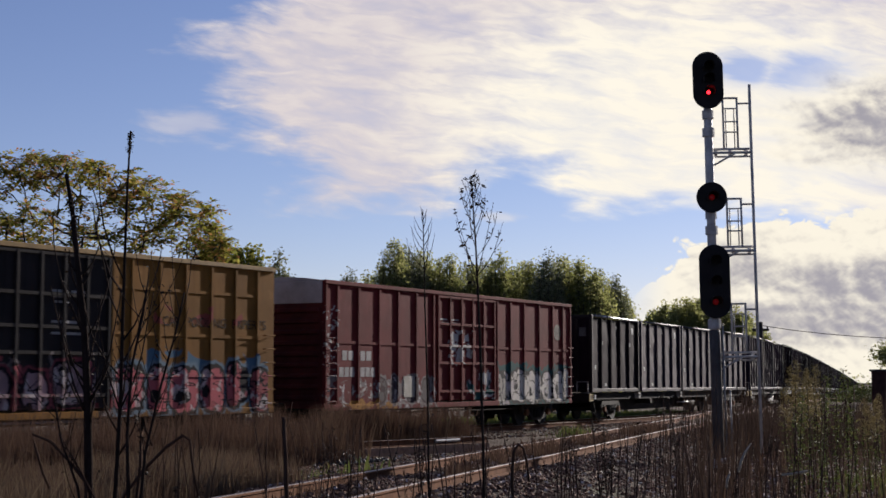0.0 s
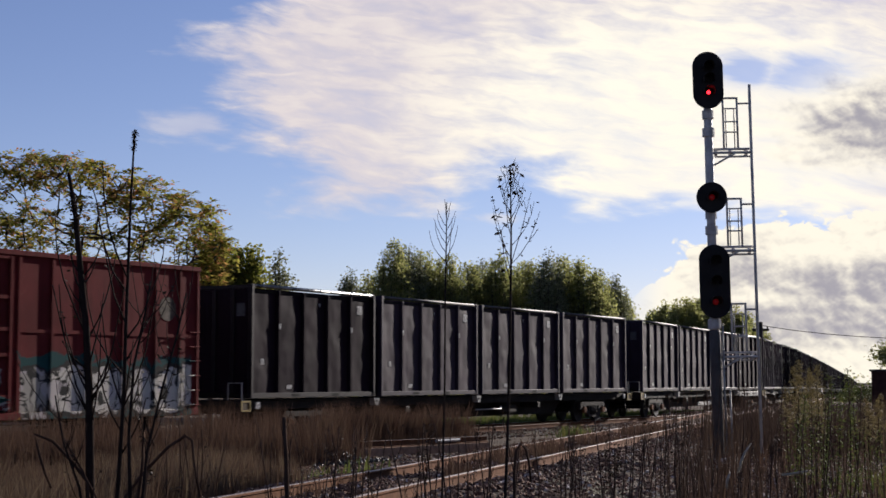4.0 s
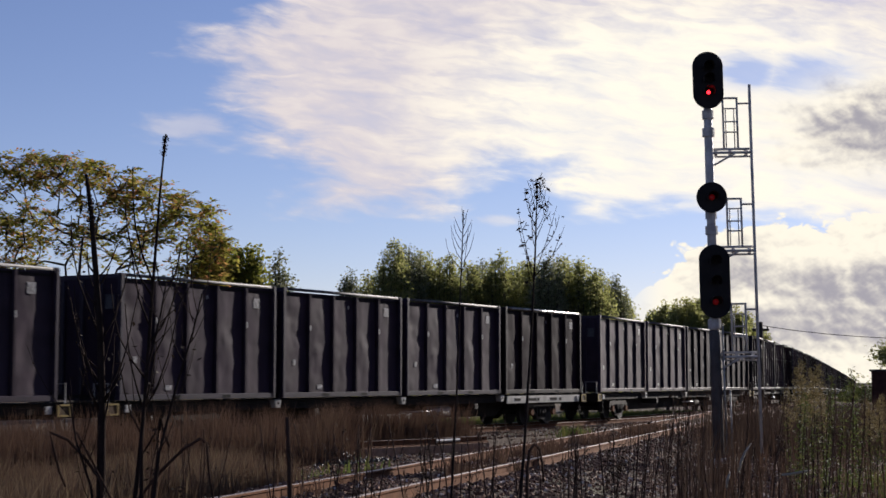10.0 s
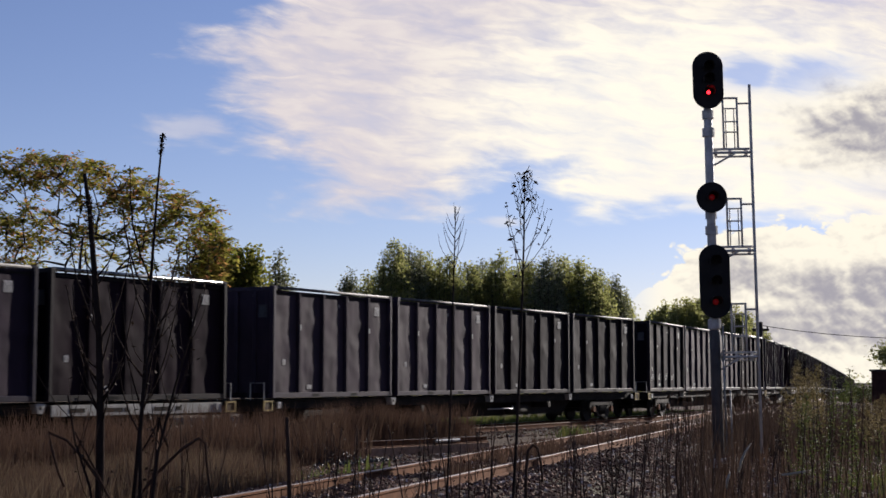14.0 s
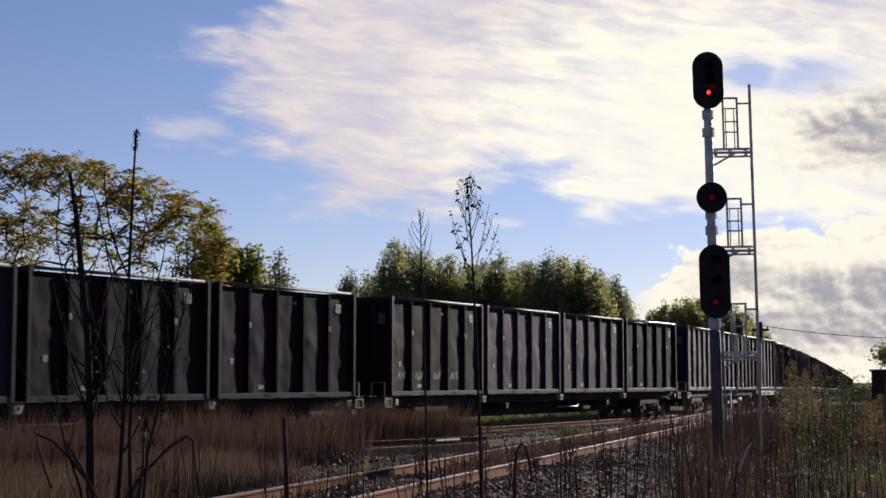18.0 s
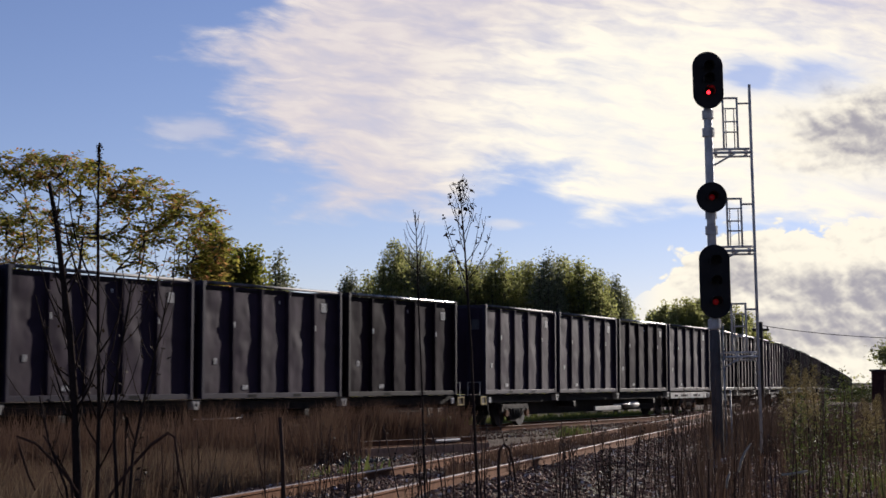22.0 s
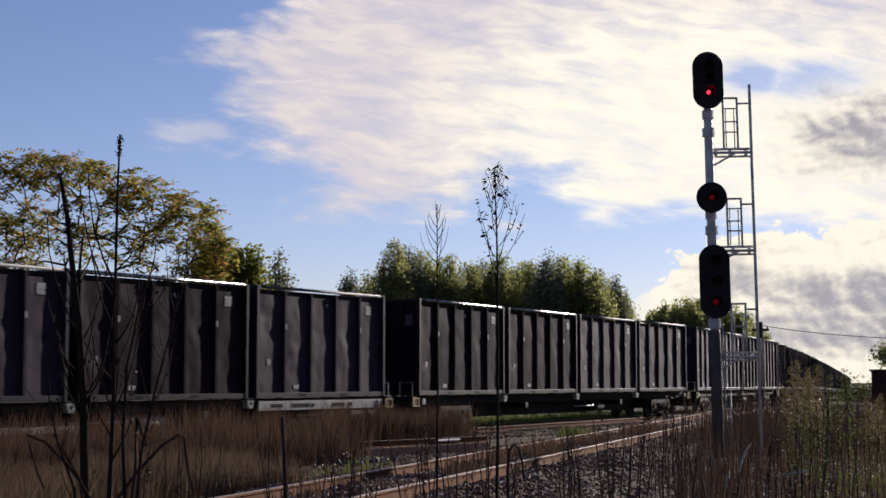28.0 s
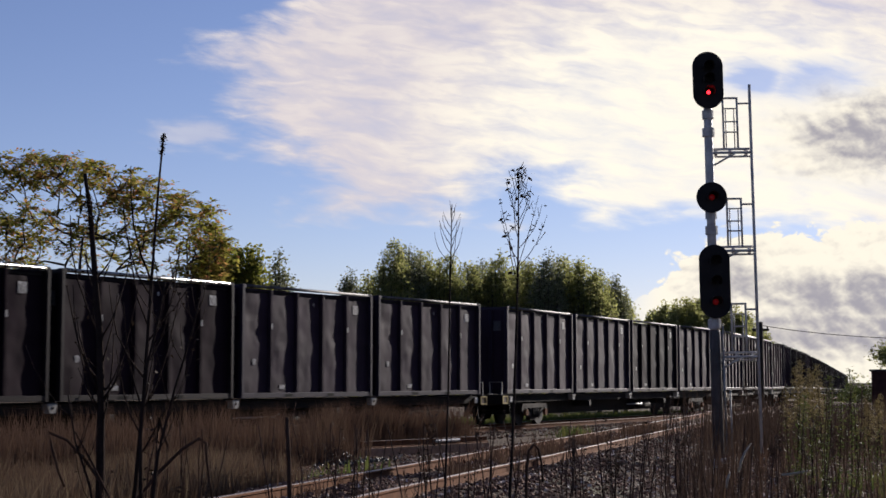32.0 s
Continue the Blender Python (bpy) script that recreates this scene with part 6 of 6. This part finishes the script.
def high_cloud(k, x, y):
    # fibrous streaks run gently down to the right
    sy = k.math("SUBTRACT", y, k.math("MULTIPLY", x, 0.13))
    wave = k.math("MULTIPLY", k.math("SUBTRACT", k.noise(vec(k, k.math("MULTIPLY", x, 0.004), k.math("MULTIPLY", y, 0.006)), 1.0, 3, 0.5), 0.5), 60.0)
    sy = k.math("ADD", sy, wave)
    n = k.math("SUBTRACT", k.noise(vec(k, k.math("MULTIPLY", x, 0.0045), k.math("MULTIPLY", sy, 0.015)), 1.0, 7, 0.55, 0.3), 0.5)
    w = k.math("SUBTRACT", k.noise(vec(k, k.math("MULTIPLY", x, 0.011), k.math("MULTIPLY", sy, 0.045)), 1.0, 6, 0.58, 0.5), 0.5)
    puff = k.math("SUBTRACT", k.noise(vec(k, k.math("MULTIPLY", x, 0.012), k.math("MULTIPLY", y, 0.02)), 1.0, 4, 0.5, 0.3), 0.5)
    left = k.math("SUBTRACT", k.math("SUBTRACT", x, 318.0), k.math("MULTIPLY", k.math("MAXIMUM", k.math("SUBTRACT", y, 50.0), 0.0), 0.68))
    upper = k.math("SUBTRACT", k.math("SUBTRACT", x, 380.0), k.math("MULTIPLY", k.math("SUBTRACT", 50.0, y), 1.6))
    low = k.math("SUBTRACT", 362.0, k.math("SUBTRACT", y, k.math("MULTIPLY", k.math("MAXIMUM", k.math("SUBTRACT", x, 900.0), 0.0), 0.03)))
    gap = k.math("MULTIPLY", ellipse(k, x, y, 900.0, 388.0, 135.0, 80.0), -120.0)
    edge = k.math("MINIMUM", k.math("MINIMUM", k.math("MULTIPLY", k.math("MINIMUM", left, upper), 0.7), k.math("MULTIPLY", low, 2.4)), gap)
    f = k.math("ADD", k.math("DIVIDE", edge, 130.0), k.math("ADD", k.math("MULTIPLY", n, 1.9), k.math("ADD", k.math("MULTIPLY", w, 0.7), k.math("MULTIPLY", puff, 0.5))))
    thick = k.math("ADD", 0.9, k.math("ADD", k.math("MULTIPLY", w, 0.75), k.math("ADD", k.math("MULTIPLY", n, 0.75), k.math("MULTIPLY", puff, 0.3))))
    mask = k.math("MULTIPLY", k.step(f, -0.3, 0.6), thick, clamp=True)
    holes = k.math("MAXIMUM", ellipse(k, x, y, 1440.0, 122.0, 120.0, 50.0), ellipse(k, x, y, 1325.0, 115.0, 80.0, 42.0))
    mask = k.math("MULTIPLY", mask, k.math("SUBTRACT", 1.0, k.math("MULTIPLY", k.step(k.math("ADD", holes, k.math("MULTIPLY", k.math("ADD", n, w), 1.3)), -0.05, 0.75), 0.8)))
    # thin detached wisps under and before the sheet
    wisp = k.math("MAXIMUM", ellipse(k, x, y, 890.0, 382.0, 75.0, 12.0), k.math("MAXIMUM", ellipse(k, x, y, 1530.0, 372.0, 45.0, 11.0), ellipse(k, x, y, 330.0, 215.0, 130.0, 34.0)))
    mask = k.math("MAXIMUM", mask, k.math("MULTIPLY", k.step(k.math("ADD", wisp, k.math("MULTIPLY", k.math("ADD", n, w), 1.8)), 0.0, 1.0), 0.42))
    sh = k.math("ADD", k.step(ellipse(k, x, y, 1250.0, 215.0, 640.0, 330.0), -0.1, 0.75), k.math("ADD", k.math("MULTIPLY", n, 0.9), k.math("ADD", k.math("MULTIPLY", w, 0.7), k.math("MULTIPLY", puff, 0.5))))
    col = k.mix(k.step(sh, -0.1, 0.9), (0.735, 0.68, 0.685), (1.06, 1.01, 0.85))
    return mask, col


def billow(k, x, y, fx, fy):
    """Rounded lumps with sharp creases between them, in three sizes."""
    total = None
    for size, gain in ((1.0, 1.0), (2.2, 0.5), (4.7, 0.26), (9.6, 0.13)):
        n = k.noise(vec(k, k.math("MULTIPLY", x, fx * size), k.math("MULTIPLY", y, fy * size)), 1.0, 0.0, 0.5, 0.25)
        a = k.math("MULTIPLY", k.math("ABSOLUTE", k.math("SUBTRACT", n, 0.5)), 2.0 * gain)
        total = a if total is None else k.math("ADD", total, a)
    return total


def heap_cloud(k, x, y):
    lump = billow(k, x, y, 0.0105, 0.014)
    sunward = billow(k, k.math("ADD", x, 9.0), k.math("SUBTRACT", y, 9.0), 0.0105, 0.014)
    n = k.math("SUBTRACT", k.noise(vec(k, k.math("MULTIPLY", x, 0.012), k.math("MULTIPLY", y, 0.022)), 1.0, 7, 0.58, 0.2), 0.5)
    b = k.math("SUBTRACT", k.noise(vec(k, k.math("MULTIPLY", x, 0.006), k.math("MULTIPLY", y, 0.012)), 1.0, 5, 0.5, 0.4), 0.5)
    d = k.math("MAXIMUM", k.math("SUBTRACT", 1330.0, x), 0.0)
    top = k.math("ADD", 387.0, k.math("MULTIPLY", k.math("MULTIPLY", d, d), 0.0032))
    body = k.math("ADD", k.math("DIVIDE", k.math("SUBTRACT", y, top), 55.0), k.math("ADD", k.math("MULTIPLY", k.math("SUBTRACT", lump, 0.35), 1.25), k.math("MULTIPLY", b, 0.7)))
    grey = k.math("ADD", ellipse(k, x, y, 1572.0, 222.0, 225.0, 100.0), k.math("ADD", k.math("MULTIPLY", n, 0.5), k.math("MULTIPLY", b, 0.3)))
    low = k.step(y, 330.0, 370.0)
    mask = k.math("MAXIMUM", k.math("MULTIPLY", k.step(body, 0.0, 0.22), low), k.step(grey, -0.3, 0.6))
    mask = k.math("MULTIPLY", mask, k.step(x, 1080.0, 1190.0))
    # flat grey undersides, and the shaded side of each lump
    bands = k.math("MAXIMUM", k.step(ellipse(k, x, y, 1535.0, 505.0, 230.0, 44.0), -0.5, 0.6), k.step(ellipse(k, x, y, 1455.0, 570.0, 270.0, 46.0), -0.4, 0.6))
    bands = k.math("MAXIMUM", bands, k.math("MULTIPLY", k.step(ellipse(k, x, y, 1300.0, 475.0, 110.0, 65.0), -0.3, 0.8), 0.65))
    bands = k.math("MAXIMUM", bands, k.math("MULTIPLY", k.step(grey, -0.05, 0.8), 1.0))
    slope = k.math("MULTIPLY", k.math("SUBTRACT", sunward, lump), 1.0)
    s = k.math("ADD", k.math("MULTIPLY", bands, 0.95), k.math("ADD", slope, k.math("ADD", k.math("MULTIPLY", n, 0.6), k.math("MULTIPLY", b, 0.55))))
    col = k.mix(k.step(s, -0.05, 1.3), (1.03, 0.98, 0.81), (0.4, 0.39, 0.425))
    return mask, col


def build_clouds():
    for name, dist, fn, label, dx, dz in (("high_cloud", CD, high_cloud, "broad streaky white cloud sheet in the blue sky", 18, -18), ("heap_cloud", CD - 60, heap_cloud, "grey and cream heaped cumulus clouds low in the sky", -14, -22)):
        vs = [(-1500, 0, -60), (1500, 0, -60), (1500, 0, 950), (-1500, 0, 950)]
        ob = new(name, sheet(name, vs, [(0, 1, 2, 3)], cloud_material(name, fn)))
        tagged(ob, label, "cloud", kind="structure")
        SWAYS.append((ob, [(0, pose(0, dist, 0)), (16, pose(dx * U / 2, dist, dz * U / 2)), (32, pose(dx * U, dist, dz * U))]))


build_clouds()


# ---- movement ----
def motions():
    for ob, u, half, m in RIDES:
        walk(ob, [(t, on_line(u - gone(t), half) @ m) for t in TIMES])
        # its wheels roll: less than a quarter turn from row to row
        for axle in [o for o in ob.children_recursive if o.name.startswith("wheelset")]:
            x, y, z = axle.location
            walk(axle, [(n / 10, pose(x, y, z, 0, -math.degrees(gone(n / 10) / 0.46), 0)) for n in range(321)])
    for ob, rows in SWAYS:
        walk(ob, rows)


motions()
